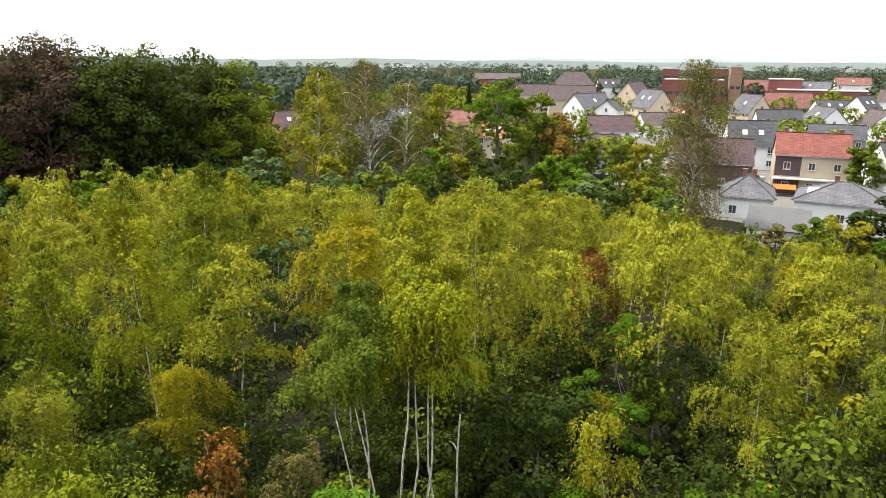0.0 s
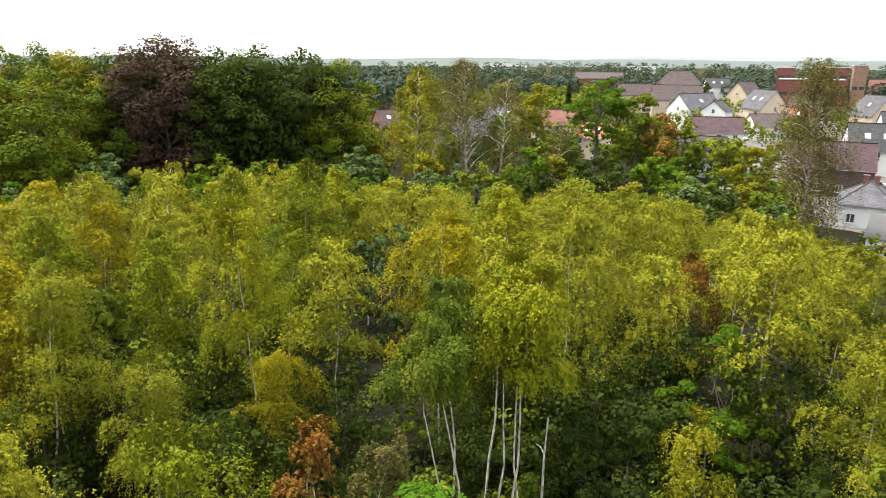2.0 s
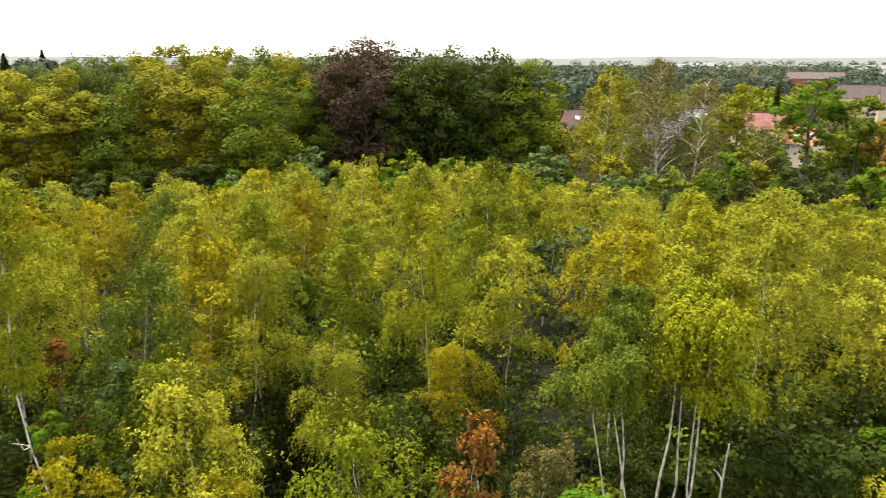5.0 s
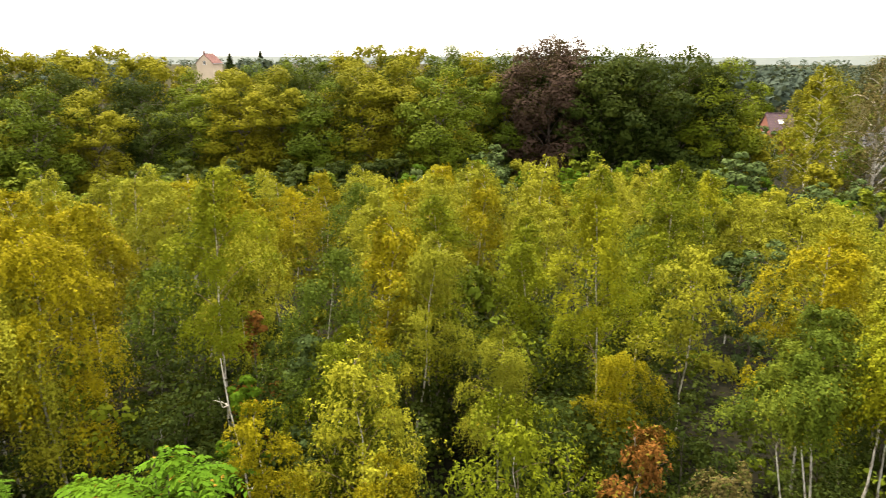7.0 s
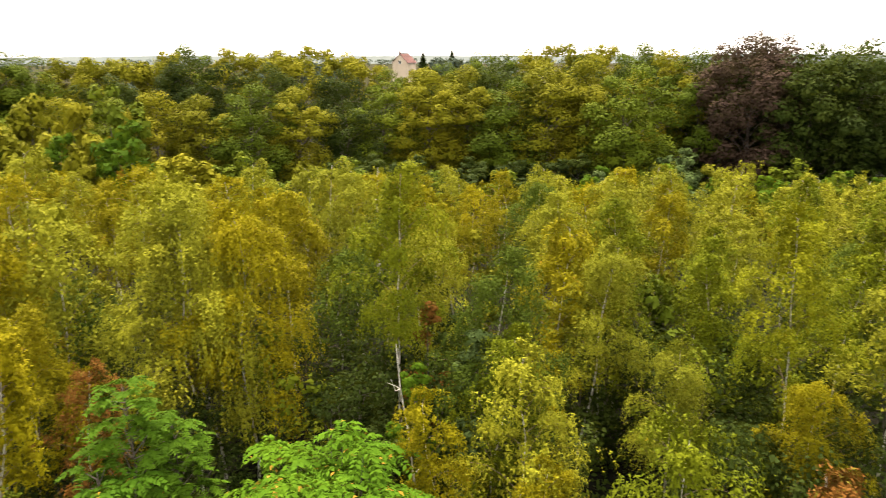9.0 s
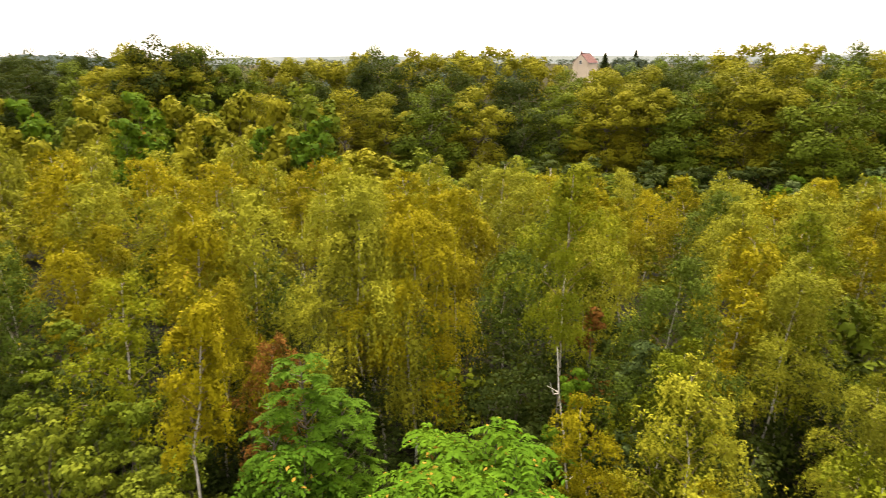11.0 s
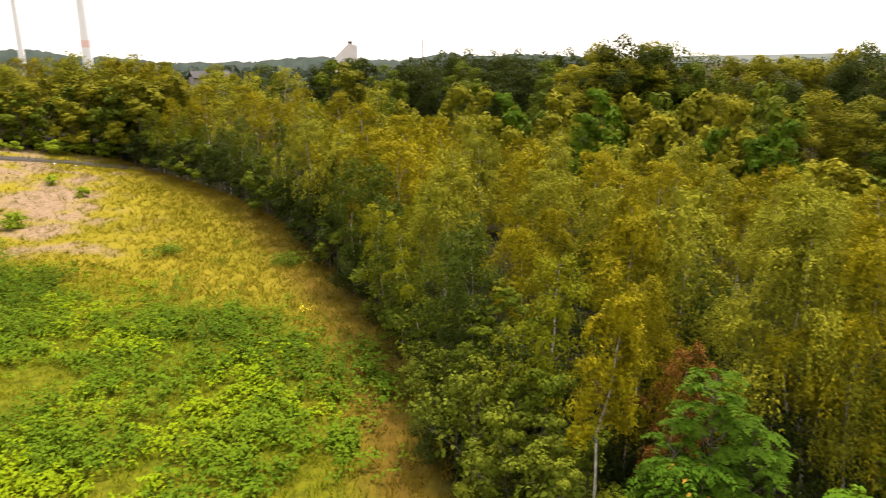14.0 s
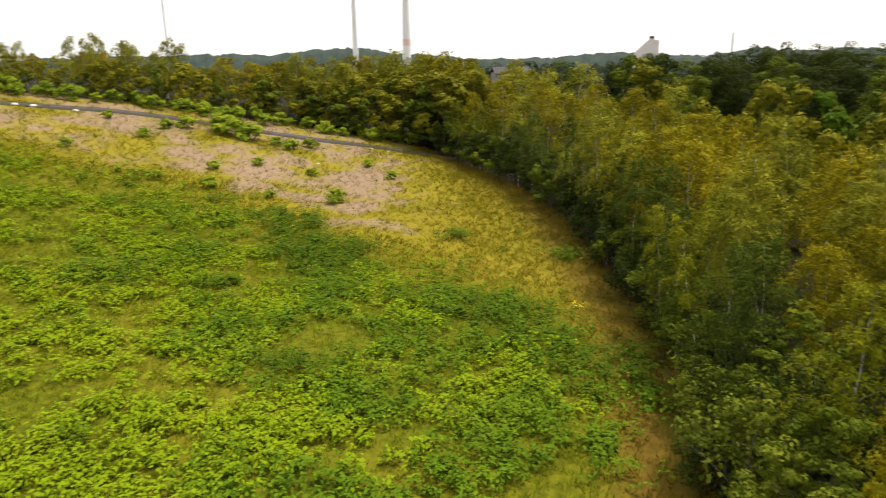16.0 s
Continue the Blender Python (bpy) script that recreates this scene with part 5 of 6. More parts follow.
def block(name, label, az, r, w, d, z0, z1, wall, bands, turn=0, category="building"):
    """A flat-roofed building with a parapet and bands of windows."""
    x, y = at(az, r + d / 2)
    ob = thing(name, label, category)
    ob.matrix_basis = pose(x, y, z0, 0, 0, az + turn)
    h = z1 - z0
    bm = bmesh.new()
    box(bm, -w / 2, w / 2, -d / 2, d / 2, -1, h)
    part("wall", bm, wall, ob)
    bm = bmesh.new()
    box(bm, -w / 2 - 0.3, w / 2 + 0.3, -d / 2 - 0.3, d / 2 + 0.3, h, h + 0.45)
    part("parapet", bm, CONCRETE, ob, "pale concrete parapet")
    for k in range(bands):
        z = h * (k + 0.45) / bands
        n = max(2, int(w / 4.5))
        for i in range(n):
            bm = bmesh.new()
            cx = -w / 2 + (i + 0.5) * w / n
            box(bm, cx - w / n * 0.38, cx + w / n * 0.38, -d / 2 - 0.06, -d / 2 + 0.1, z, z + 1.5)
            part("window", bm, GLASS, ob)
    return ob


block("school_building", "red brick school building with flat roof", -17.6, 430, 9, 14, -7, 12.6, BRICK, 2)
block("school_building", "long red brick school wing with flat roof", -20.6, 440, 15, 16, -7, 12.8, BRICK, 2)
block("school_building", "low red brick wing in front of the school", -19.3, 410, 30, 12, -7, 7.0, BRICK, 1)
block("brick_tower", "square tan brick tower beside the school", -22.2, 415, 6, 6, -7, 14.0, TAN_BRICK, 1, 8, "tower")
block("flat_building", "low red building with pale flat roof", -25.6, 410, 16, 12, -7, 8.0, BRICK, 1)
block("flat_building", "long low building with pale flat roof", -28.0, 400, 40, 12, -7, 3.0, BRICK, 1)
for az, r, w, z1 in ((4.6, 1500, 60, 4), (3.4, 1560, 50, 8), (2.2, 1600, 45, 3), (-7.4, 1300, 50, 6), (6.0, 1650, 40, 2)):
    block("factory_hall", "white factory hall far off on the plain", az, r, w, 30, -7, z1, WHITE_SHEET, 1)


def arched_hall(az, r, w, d, top):
    """A long white hall with an arched roof."""
    x, y = at(az, r + d / 2)
    ob = thing("arched_hall", "long white hall with a curved sheet roof", "hall")
    ob.matrix_basis = pose(x, y, TOWN_Z, 0, 0, az)
    h = top - TOWN_Z
    bm = bmesh.new()
    box(bm, -w / 2, w / 2, -d / 2, d / 2, -1, h - 3.2)
    part("wall", bm, WALLS["white"][0], ob)
    vs, fs, n = [], [], 12
    for i in range(n + 1):
        a = math.pi * i / n
        for sx in (-w / 2 - 0.4, w / 2 + 0.4):
            vs.append((sx, -math.cos(a) * (d / 2 + 0.4), h - 3.3 + math.sin(a) * 3.3))
    for i in range(n):
        fs.append((i * 2, i * 2 + 1, i * 2 + 3, i * 2 + 2))
    link_mesh("roof", vs, fs, WHITE_SHEET, ob, smooth=True)


arched_hall(-29.9, 335, 26, 16, 0.6)


def pitched_barn(az, r, w, d, z0, eave, top):
    x, y = at(az, r)
    ob = thing("barn", "long barn with pale grey sheet roof beyond the trees", "barn")
    ob.matrix_basis = pose(x, y, z0, 0, 0, az + 8)
    bm = bmesh.new()
    box(bm, -w / 2, w / 2, -d / 2, d / 2, -1, eave)
    part("wall", bm, WALLS["grey"][0], ob)
    for s in (-1, 1):
        bm = bmesh.new()
        p = [(-w / 2 - 0.4, s * (d / 2 + 0.5), eave - 0.3), (w / 2 + 0.4, s * (d / 2 + 0.5), eave - 0.3), (w / 2 + 0.4, 0, top), (-w / 2 - 0.4, 0, top)]
        v = [bm.verts.new(q) for q in p] + [bm.verts.new((a, b, c + 0.2)) for a, b, c in p]
        for f in ((0, 1, 2, 3), (7, 6, 5, 4), (0, 4, 5, 1), (1, 5, 6, 2), (2, 6, 7, 3), (3, 7, 4, 0)):
            bm.faces.new([v[i] for i in f])
        bmesh.ops.recalc_face_normals(bm, faces=bm.faces)
        part("roof_slope", bm, ROOFS["grey"][0], ob)


pitched_barn(121.6, 290, 14, 16, -4, 13.5, 15.6)


def mast(az, r, z0, z1, r0, r1, name, label, category, mat, band=None):
    x, y = at(az, r)
    ob = thing(name, label, category)
    ob.matrix_basis = pose(x, y, z0)
    p = [(np.array((0, 0, (z1 - z0) * k)), r0 + (r1 - r0) * k) for k in np.linspace(0, 1, 7)]
    v, f = tubes([p], 16)
    link_mesh("tower", v, f, mat, ob, smooth=True)
    if band:
        lo, hi = band
        k0, k1 = [(q - z0) / (z1 - z0) for q in band]
        p = [(np.array((0, 0, lo - z0)), (r0 + (r1 - r0) * k0) * 1.01), (np.array((0, 0, hi - z0)), (r0 + (r1 - r0) * k1) * 1.01)]
        v, f = tubes([p], 16)
        # the band's red is mixed pale to stand in for haze
        link_mesh("band", v, f, plain_material("haze_paled_red_band", (0.62, 0.40, 0.37), (0.70, 0.48, 0.45), 0.5, 0.6), ob, "red marking band, paled for haze", smooth=True)
    return ob


TURBINE = plain_material("turbine_paint", (0.624, 0.632, 0.64), (0.688, 0.696, 0.704), 0.1, 0.5)
mast(133.9, 700, -8, 130, 2.8, 1.6, "wind_turbine_tower", "white wind turbine tower rising behind the woods", "wind turbine", TURBINE)
mast(129.85, 700, -8, 130, 4.4, 2.4, "wind_turbine_tower", "white wind turbine tower with red band", "wind turbine", TURBINE, (27, 33))
mast(147.9, 1100, -8, 180, 1.8, 1.2, "wind_turbine_tower", "pale wind turbine tower far beyond the crest", "wind turbine", TURBINE)
mast(105.1, 520, -8, 29, 0.7, 0.5, "lattice_mast", "thin grey mast beyond the woods", "mast", ZINC)


def sloped_tower(az, r):
    """A pale tower block with one leaning side and a small dark roof house."""
    x, y = at(az, r)
    ob = thing("tower_building", "pale concrete tower with one leaning side, lightened for haze", "tower")
    ob.matrix_basis = pose(x, y, -8, 0, 0, az)
    bm = bmesh.new()
    lo = [bm.verts.new(p) for p in ((-10.5, -7, 0), (8.5, -7, 0), (8.5, 7, 0), (-10.5, 7, 0))]
    mid = [bm.verts.new(p) for p in ((-10.0, -7, 25), (8.5, -7, 25), (8.5, 7, 25), (-10.0, 7, 25))]
    hi = [bm.verts.new(p) for p in ((1.5, -7, 36), (8.5, -7, 34), (8.5, 7, 34), (1.5, 7, 36))]
    for a, b in ((lo, mid), (mid, hi)):
        for i in range(4):
            j = (i + 1) % 4
            bm.faces.new((a[i], a[j], b[j], b[i]))
    bm.faces.new(hi)
    part("wall", bm, HAZE_CONCRETE, ob)
    bm = bmesh.new()
    box(bm, 0.8, 4.6, -3, 3, 35.2, 37.6)
    part("roof_house", bm, CLADDING, ob, "dark roof house")


sloped_tower(111.1, 600)
house(56.3, 262, 7.0, 6, 14.0, 16.9, 62, "cream", "brickred", 0, 2, 2, ground=4.0)

# ---- single trees that stand out before the town ----
ALONE = "single trees before the town"


def single(az, r, top, tree, wide=1.0, turn=0):
    """Places a first tree (made to its true size) on its own spot."""
    x, y = at(az, r)
    tall = tree["tall"]
    k = (EYE.z + top * r - ground_z(x, y)) / tall
    tree.matrix_basis = pose(x, y, ground_z(x, y) - 0.1, 0, 0, turn) @ Matrix.Diagonal((k * wide, k * wide, k, 1))
    del tree["tall"]
    return tree


def single_birch(label, tall, bare, spread, mat, seed, leaf=0.5, limbs=26, strands=5, per=7, trunk=0.16, hang=2.0):
    t = birch("weeping_birch", label, tall, bare, spread, limbs, 4, strands, per, leaf, mat, seed, ALONE, trunk, hang=hang, branches=True)
    t["tall"] = tall
    return t


def single_broad(label, tall, bare, spread, mat, seed, clumps=40, per=110, leaf=0.36, trunk=0.2, clump_r=0.32, flat=0.8, ragged=0.25):
    t = broad("garden_tree", label, "tree", tall, bare, spread, clumps, per, leaf, mat, seed, ALONE, trunk, flat, clump_r, ragged=ragged)
    t["tall"] = tall
    return t


for az, r, top, mat, seed in ((110.3, 118, 0.000, SHADE_DARK_LEAF, 361), (111.3, 110, -0.006, OLIVE_LEAF, 362), (112.4, 116, -0.002, BROAD_LEAF, 363)):
    single(az, r, top, single_broad("rounded tree before the pale tower", 12, 0.1, 3.4, mat, seed))
single(-19.9, 90, 0.004, single_birch("tall weeping birch with thin browning crown", 20, 0.06, 4.1, BROWN_LEAF, 101, 0.16, 86, 9, 14, 0.2, 2.0))
single(10.4, 114, -0.012, single_birch("tall birch with pale forked trunk and yellowing crown", 18, 0.2, 4.6, OLIVE_LEAF, 102, 0.25, 36, 9, 12, 0.3, 1.3))
single(6.3, 114, 0.0, single_birch("tall birch with brown thinning crown", 20, 0.12, 4.8, BROWN_LEAF, 103, 0.22, 42, 8, 12, 0.26, 1.6))
single(3.4, 116, -0.02, single_birch("birch with bare brown twigs and few leaves", 17, 0.12, 3.8, BROWN_LEAF, 104, 0.21, 32, 6, 11, 0.2, 1.4))
single(0.4, 150, -0.032, single_broad("rounded garden tree with lime-yellow leaves", 12, 0.2, 4.0, OLIVE_LEAF, 105))
single(-4.3, 122, -0.024, single_broad("green tree with dark forked trunk and umbrella crown", 17, 0.52, 5.0, FRESH_LEAF, 106, 48, 110, 0.36, 0.5, 0.28, 0.55))
single(-7.6, 122, -0.043, single_broad("slim green tree with dark trunk", 15, 0.35, 3.4, BROAD_LEAF, 107, 40, 110, 0.36, 0.35))
single(-9.4, 118, -0.07, single_broad("garden tree with orange autumn leaves", 11, 0.2, 2.9, ORANGE_LEAF, 108, 34, 100, 0.34))
single(-14.4, 128, -0.100, single_broad("dark green rounded garden tree", 10, 0.2, 2.6, BROAD_LEAF, 109))
single(-15.7, 90, -0.108, single_broad("yellow-green young tree before the houses", 12, 0.1, 2.8, OLIVE_LEAF, 110))
single(-12.2, 330, -0.028, single_broad("dark green tree beside a grey roof", 14, 0.1, 5.0, SHADE_DARK_LEAF, 111, 30, 90, 0.7))
single(-31.5, 136, -0.09, single_broad("slim green street tree beside a house", 9, 0.3, 2.6, BROAD_LEAF, 112))
single(-1.2, 124, -0.085, single_birch("small birch turning pink-brown", 12, 0.1, 3.0, BROWN_LEAF, 113, 0.2, 24, 5, 9, 0.12, 1.6))
for az, r, top, w, mat, seed in ((-28.9, 88, -0.192, 1.2, BROAD_LEAF, 114), (-31.2, 86, -0.188, 1.3, OLIVE_LEAF, 115), (-26.4, 84, -0.205, 1.1, BROWN_LEAF, 116), (-33.5, 88, -0.16, 1.2, SHADE_DARK_LEAF, 117)):
    single(az, r, top, single_broad("dense olive hedge tree beside the bungalows", 7, 0.05, 3.0, mat, seed), w)


def conifer(az, r, top, spread, seed):
    """A dark pointed conifer: whorls of drooping boughs."""
    rng = np.random.default_rng(seed)
    x, y = at(az, r)
    g = ground_z(x, y)
    h = EYE.z + top * r - g
    ob = thing("conifer", "dark pointed conifer on the skyline", "conifer", "conifers on the skyline")
    ob.matrix_basis = pose(x, y, g)
    v, f = tubes([[(np.array((0, 0, -0.3)), 0.3), (np.array((0, 0, h * 0.95)), 0.05)]], 6)
    link_mesh("trunk", v, f, BARK, ob)
    n = 1100
    u = rng.random(n) ** 0.7
    w = rng.uniform(0, 2 * math.pi, n)
    rad = spread * (1.02 - u) * rng.uniform(0.5, 1.05, n)
    p = np.stack([np.cos(w) * rad, np.sin(w) * rad, h * (0.08 + 0.92 * u) - rad * 0.2], 1)
    out = np.stack([np.cos(w), np.sin(w), -0.3 + 0 * w], 1) + rng.normal(0, 0.2, (n, 3))
    v, f = leaves(p, out, np.array((0, 0, 1.0)) + rng.normal(0, 0.3, (n, 3)), np.full(n, 1.1), np.full(n, 0.55))
    link_mesh("crown", v, f, SHADE_DARK_LEAF, ob)


for k, (az, r, top, s) in enumerate(((52.5, 300, 0.008, 3.4), (54.8, 250, 0.004, 3.4), (-2.0, 240, -0.03, 2.4), (104.2, 300, -0.004, 3))):
    conifer(az, r, top, s, 200 + k)

# ---- single plants in the wood ----
ROBINIA_LEAF = leaf_material("robinia_leaf", (0.040, 0.098, 0.006), (0.085, 0.185, 0.008), (0.19, 0.31, 0.014), glow_through=0.2)
SUMAC_LEAF = leaf_material("sumac_leaf", (0.04423, 0.1185, 0.006318), (0.09161, 0.2133, 0.009477), (0.1895, 0.3395, 0.01422), (0.50, 0.30, 0.04), 0.02, 0.2)


def snag(name, label, az, r, top, seed, rad=0.05, lean=(0.3, 0.2), stubs=5):
    """A dead pale stem with broken side branches."""
    rng = np.random.default_rng(seed)
    x, y = at(az, r)
    g = ground_z(x, y)
    h = EYE.z + top * r - g
    ob = thing(name, label, "dead tree")
    ob.matrix_basis = pose(x, y, g)
    stem = [(np.array((lean[0] * (k - 1) + rng.normal(0, 0.05), lean[1] * (k - 1) + rng.normal(0, 0.05), h * k - 0.2)), rad * (1 - 0.65 * k)) for k in np.linspace(0, 1, 8)]
    v, f = tubes([stem], 7)
    link_mesh("trunk", v, f, BIRCH_BARK, ob, smooth=True)
    for i in range(stubs):
        k = rng.integers(3, 7)
        a, w = stem[k][0], rng.uniform(0, 6.28)
        ln = rng.uniform(0.2, 0.55)
        tip = a + np.array((math.cos(w) * ln, math.sin(w) * ln, ln * rng.uniform(0.5, 1.3)))
        v, f = tubes([[(a, rad * 0.4), ((a + tip) / 2 + rng.normal(0, 0.06, 3), rad * 0.28), (tip, rad * 0.1)]], 5)
        link_mesh("branch", v, f, BIRCH_BARK, ob, smooth=True)


snag("dead_birch", "broken bare birch stem in the wood", -1.8, 16.2, -0.535, 1, 0.06, (0.3, -0.2), 2)
snag("dead_birch", "bleached dead birch stem with broken branches", 57.5, 16.6, -0.418, 2, 0.038, (-0.55, -0.8), 3)
snag("dead_birch", "thin dead stem above the birch crowns", 25.5, 52, -0.150, 4, 0.07, (0.5, 0.0), 3)
snag("dead_birch", "thin leaning dead stem beside rust leaves", 20.9, 13.6, -0.545, 5, 0.04, (-1.1, -0.6), 2)
snag("dead_birch", "crooked dead stem among the birches", 58.7, 54, -0.150, 6, 0.07, (0.3, 0.0), 5)


def rusty(az, r, top, spread, mat, seed, label, leaf=0.072, wide=1.0):
    t = birch("autumn_shrub", label, 8, 0.35, spread, 20, 5, 8, 14, leaf, mat, seed, "autumn-coloured shrubs", 0.035, hang=0.9)
    t["category"] = "shrub"
    t["tall"] = 8
    return single(az, r, top, t, wide)


rusty(18.7, 13.7, -0.51, 0.8, RUST_LEAF, 301, "small birch with rust-red dying leaves")
rusty(85.0, 20.5, -0.41, 1.2, RUST_LEAF, 302, "shrub with brown-red dying leaves at the wood's edge")
rusty(-13.3, 33, -0.262, 1.5, RUST_LEAF, 303, "small birch with rust-brown dying crown", 0.10)
rusty(-27.0, 40, -0.255, 1.8, BIRCH_GOLD, 305, "small birch with orange-yellow crown", 0.10)


def edge_birch(az, r, top, bare, spread, mat, seed, label, trunk):
    t = birch("birch_tree", label, 9, bare, spread, 20, 4, 7, 15, 0.085, mat, seed, "birches of the young wood", trunk, hang=0.8, lean=0.1)
    t["tall"] = 9
    return single(az, r, top, t)


for az, r, top, seed in ((70.6, 24.6, -0.200, 331), (73.0, 25.2, -0.172, 332), (75.6, 24.4, -0.215, 333)):
    crowned = birch("birch_tree", "full golden birch above a dark gap in the wood", 10, 0.3, 2.2, 18, 9, 10, 17, 0.08, BIRCH_GOLD if seed == 331 else BIRCH_PALE, seed, WOOD, 0.06, hang=1.2)
    crowned["tall"] = 10
    single(az, r, top, crowned)
edge_birch(88.4, 17.6, -0.33, 0.60, 0.85, BIRCH_GOLD, 306, "thin golden birch with straight pale stem", 0.06)
edge_birch(93.9, 21.5, -0.285, 0.50, 1.35, BIRCH_LEAF, 309, "birch with pale forked stem at the wood's edge", 0.075)
rusty(30.6, 12.6, -0.515, 1.6, BIRCH_LEAF, 310, "low golden birch beside a rust-red one", 0.07)
rusty(45.0, 15.6, -0.455, 1.5, BIRCH_PALE, 351, "low pale yellow birch above dark shrubs", 0.075)
rusty(49.0, 17.5, -0.405, 1.4, BIRCH_LEAF, 352, "low yellow-green birch above dark shrubs", 0.075)
rusty(52.6, 16.0, -0.49, 1.2, BIRCH_GOLD, 353, "low birch with orange-yellow tips above dark shrubs", 0.07)
rusty(17.5, 14.2, -0.585, 1.1, BROWN_LEAF, 307, "withered shrub with brown twigs")
rusty(-17.0, 15.0, -0.52, 1.2, OLIVE_LEAF, 308, "yellow-green twiggy shrub among the birches", 0.07)


def leafy(az, r, top, spread, mat, seed, label, leaf=0.13, clumps=44, per=115, wide=1.0, name="young_tree", bare=0.06, clump_r=0.26, flat=0.6):
    t = broad(name, label, "tree", 8, bare, spread, clumps, per, leaf, mat, seed, "leafy young trees in the wood", 0.06, flat, clump_r, ragged=0.3)
    t["tall"] = 8
    return single(az, r, top, t, wide)


leafy(54.8, 24, -0.36, 1.0, RUST_LEAF, 324, "small rust-brown young tree between green crowns", 0.13)
leafy(-15.4, 21.5, -0.36, 1.5, FRESH_LEAF, 312, "light green young maple among the birches", 0.13)
leafy(12.6, 38, -0.235, 2.3, GREY_LEAF, 313, "grey-green young willow among the birches", 0.20)
leafy(-22.5, 33, -0.315, 1.2, SHADE_DARK_LEAF, 314, "dark blue-green young tree among the birches", 0.16)
leafy(16.2, 60, -0.155, 3.0, BROAD_LEAF, 315, "deep green rounded tree behind the birches", 0.31)
leafy(97.0, 21.5, -0.46, 1.6, BROAD_LEAF, 316, "leafy hazel at the wood's edge", 0.13)
leafy(93.5, 18.0, -0.56, 1.5, HAZEL_LEAF, 317, "yellow-green hazel at the wood's edge", 0.13)
leafy(100.5, 25.0, -0.40, 1.7, BROAD_LEAF, 318, "dense hazel at the wood's edge", 0.14)
for az, r, top, mat, seed in ((94.6, 20.0, -0.46, BROAD_LEAF, 341), (97.6, 24.0, -0.40, SHADE_DARK_LEAF, 342), (100.4, 21.0, -0.455, HAZEL_LEAF, 343), (98.2, 18.8, -0.53, HAZEL_LEAF, 348), (95.4, 17.0, -0.60, HAZEL_LEAF, 344), (101.2, 28.0, -0.36, SHADE_DARK_LEAF, 345), (98.6, 27.0, -0.33, BROAD_LEAF, 346), (90.2, 19.0, -0.55, BROAD_LEAF, 347)):
    leafy(az, r, top, 1.9, mat, seed, "broad-leaved hazel at the wood's edge", 0.15, 40, 80)
leafy(92.3, 15.5, -0.62, 1.4, HAZEL_LEAF, 319, "yellow-green leafy shrub at the wood's edge", 0.12)
leafy(56.0, 20.0, -0.46, 1.2, FRESH_LEAF, 320, "green leafy young tree below the birches", 0.12)
leafy(-8.5, 15.5, -0.50, 1.4, SHADE_DARK_LEAF, 321, "grey-green dense shrub beside the birch stems", 0.12)
leafy(-12.5, 14.6, -0.66, 1.5, FRESH_LEAF, 322, "bright green low shrub among the birches", 0.12)
leafy(-27.5, 14.2, -0.60, 1.6, FRESH_LEAF, 325, "bright green leafy shrub among the birches", 0.12)
leafy(50.5, 19.0, -0.40, 1.2, GREY_LEAF, 323, "grey-green young willow below the birches", 0.12)


def sumac(az, r, top, spread, seed, whorls, label):
    """A shrub with long feathered leaves in whorls at the tips of its stems."""
    rng = np.random.default_rng(seed)
    x, y = at(az, r)
    g = ground_z(x, y)
    h = EYE.z + top * r - g
    ob = thing("sumac_shrub", label, "shrub", "feather-leaved shrubs")
    ob.matrix_basis = pose(x, y, g)
    paths, P, A, F, L = [], [], [], [], []
    for i in range(whorls):
        w = i * 2.399
        q = spread * math.sqrt((i + 0.5) / whorls)
        tip = np.array((math.cos(w) * q, math.sin(w) * q, h * (1 - 0.20 * (q / spread) ** 2) - 2.4 * rng.random()))
        paths.append([(np.array((tip[0] * 0.2, tip[1] * 0.2, 0.0)), 0.035), (tip * (0.7, 0.7, 0.6), 0.025), (tip, 0.01)])
        for k in range(9):
            a = k * 2.399 + w
            out = np.array((math.cos(a), math.sin(a), 0))
            n = 9
            ts = np.linspace(0.15, 1, n)[:, None]
            ln = rng.uniform(0.45, 0.95)
            rach = tip + out * ln * ts + np.array((0, 0, 1.0)) * (0.55 * ts - 0.75 * ts**2) * ln
            side = np.array((-out[1], out[0], 0))
            for s in (-1, 1):
                P.append(rach + s * side * 0.075)
                A.append(np.tile(s * side + out * 0.5 + (0, 0, -0.3), (n, 1)) + rng.normal(0, 0.12, (n, 3)))
                F.append(np.tile((0, 0, 1.0), (n, 1)) + rng.normal(0, 0.5, (n, 3)))
                L.append(rng.uniform(0.13, 0.22, n))
    wood_mesh(paths[:1], paths[1:], 5, 4, BARK, BARK, ob)
    P, A, F, L = np.vstack(P), np.vstack(A), np.vstack(F), np.concatenate(L)
    v, f = leaves(P, A, F, L, L * 0.5, True)
    link_mesh("crown", v, f, SUMAC_LEAF, ob)




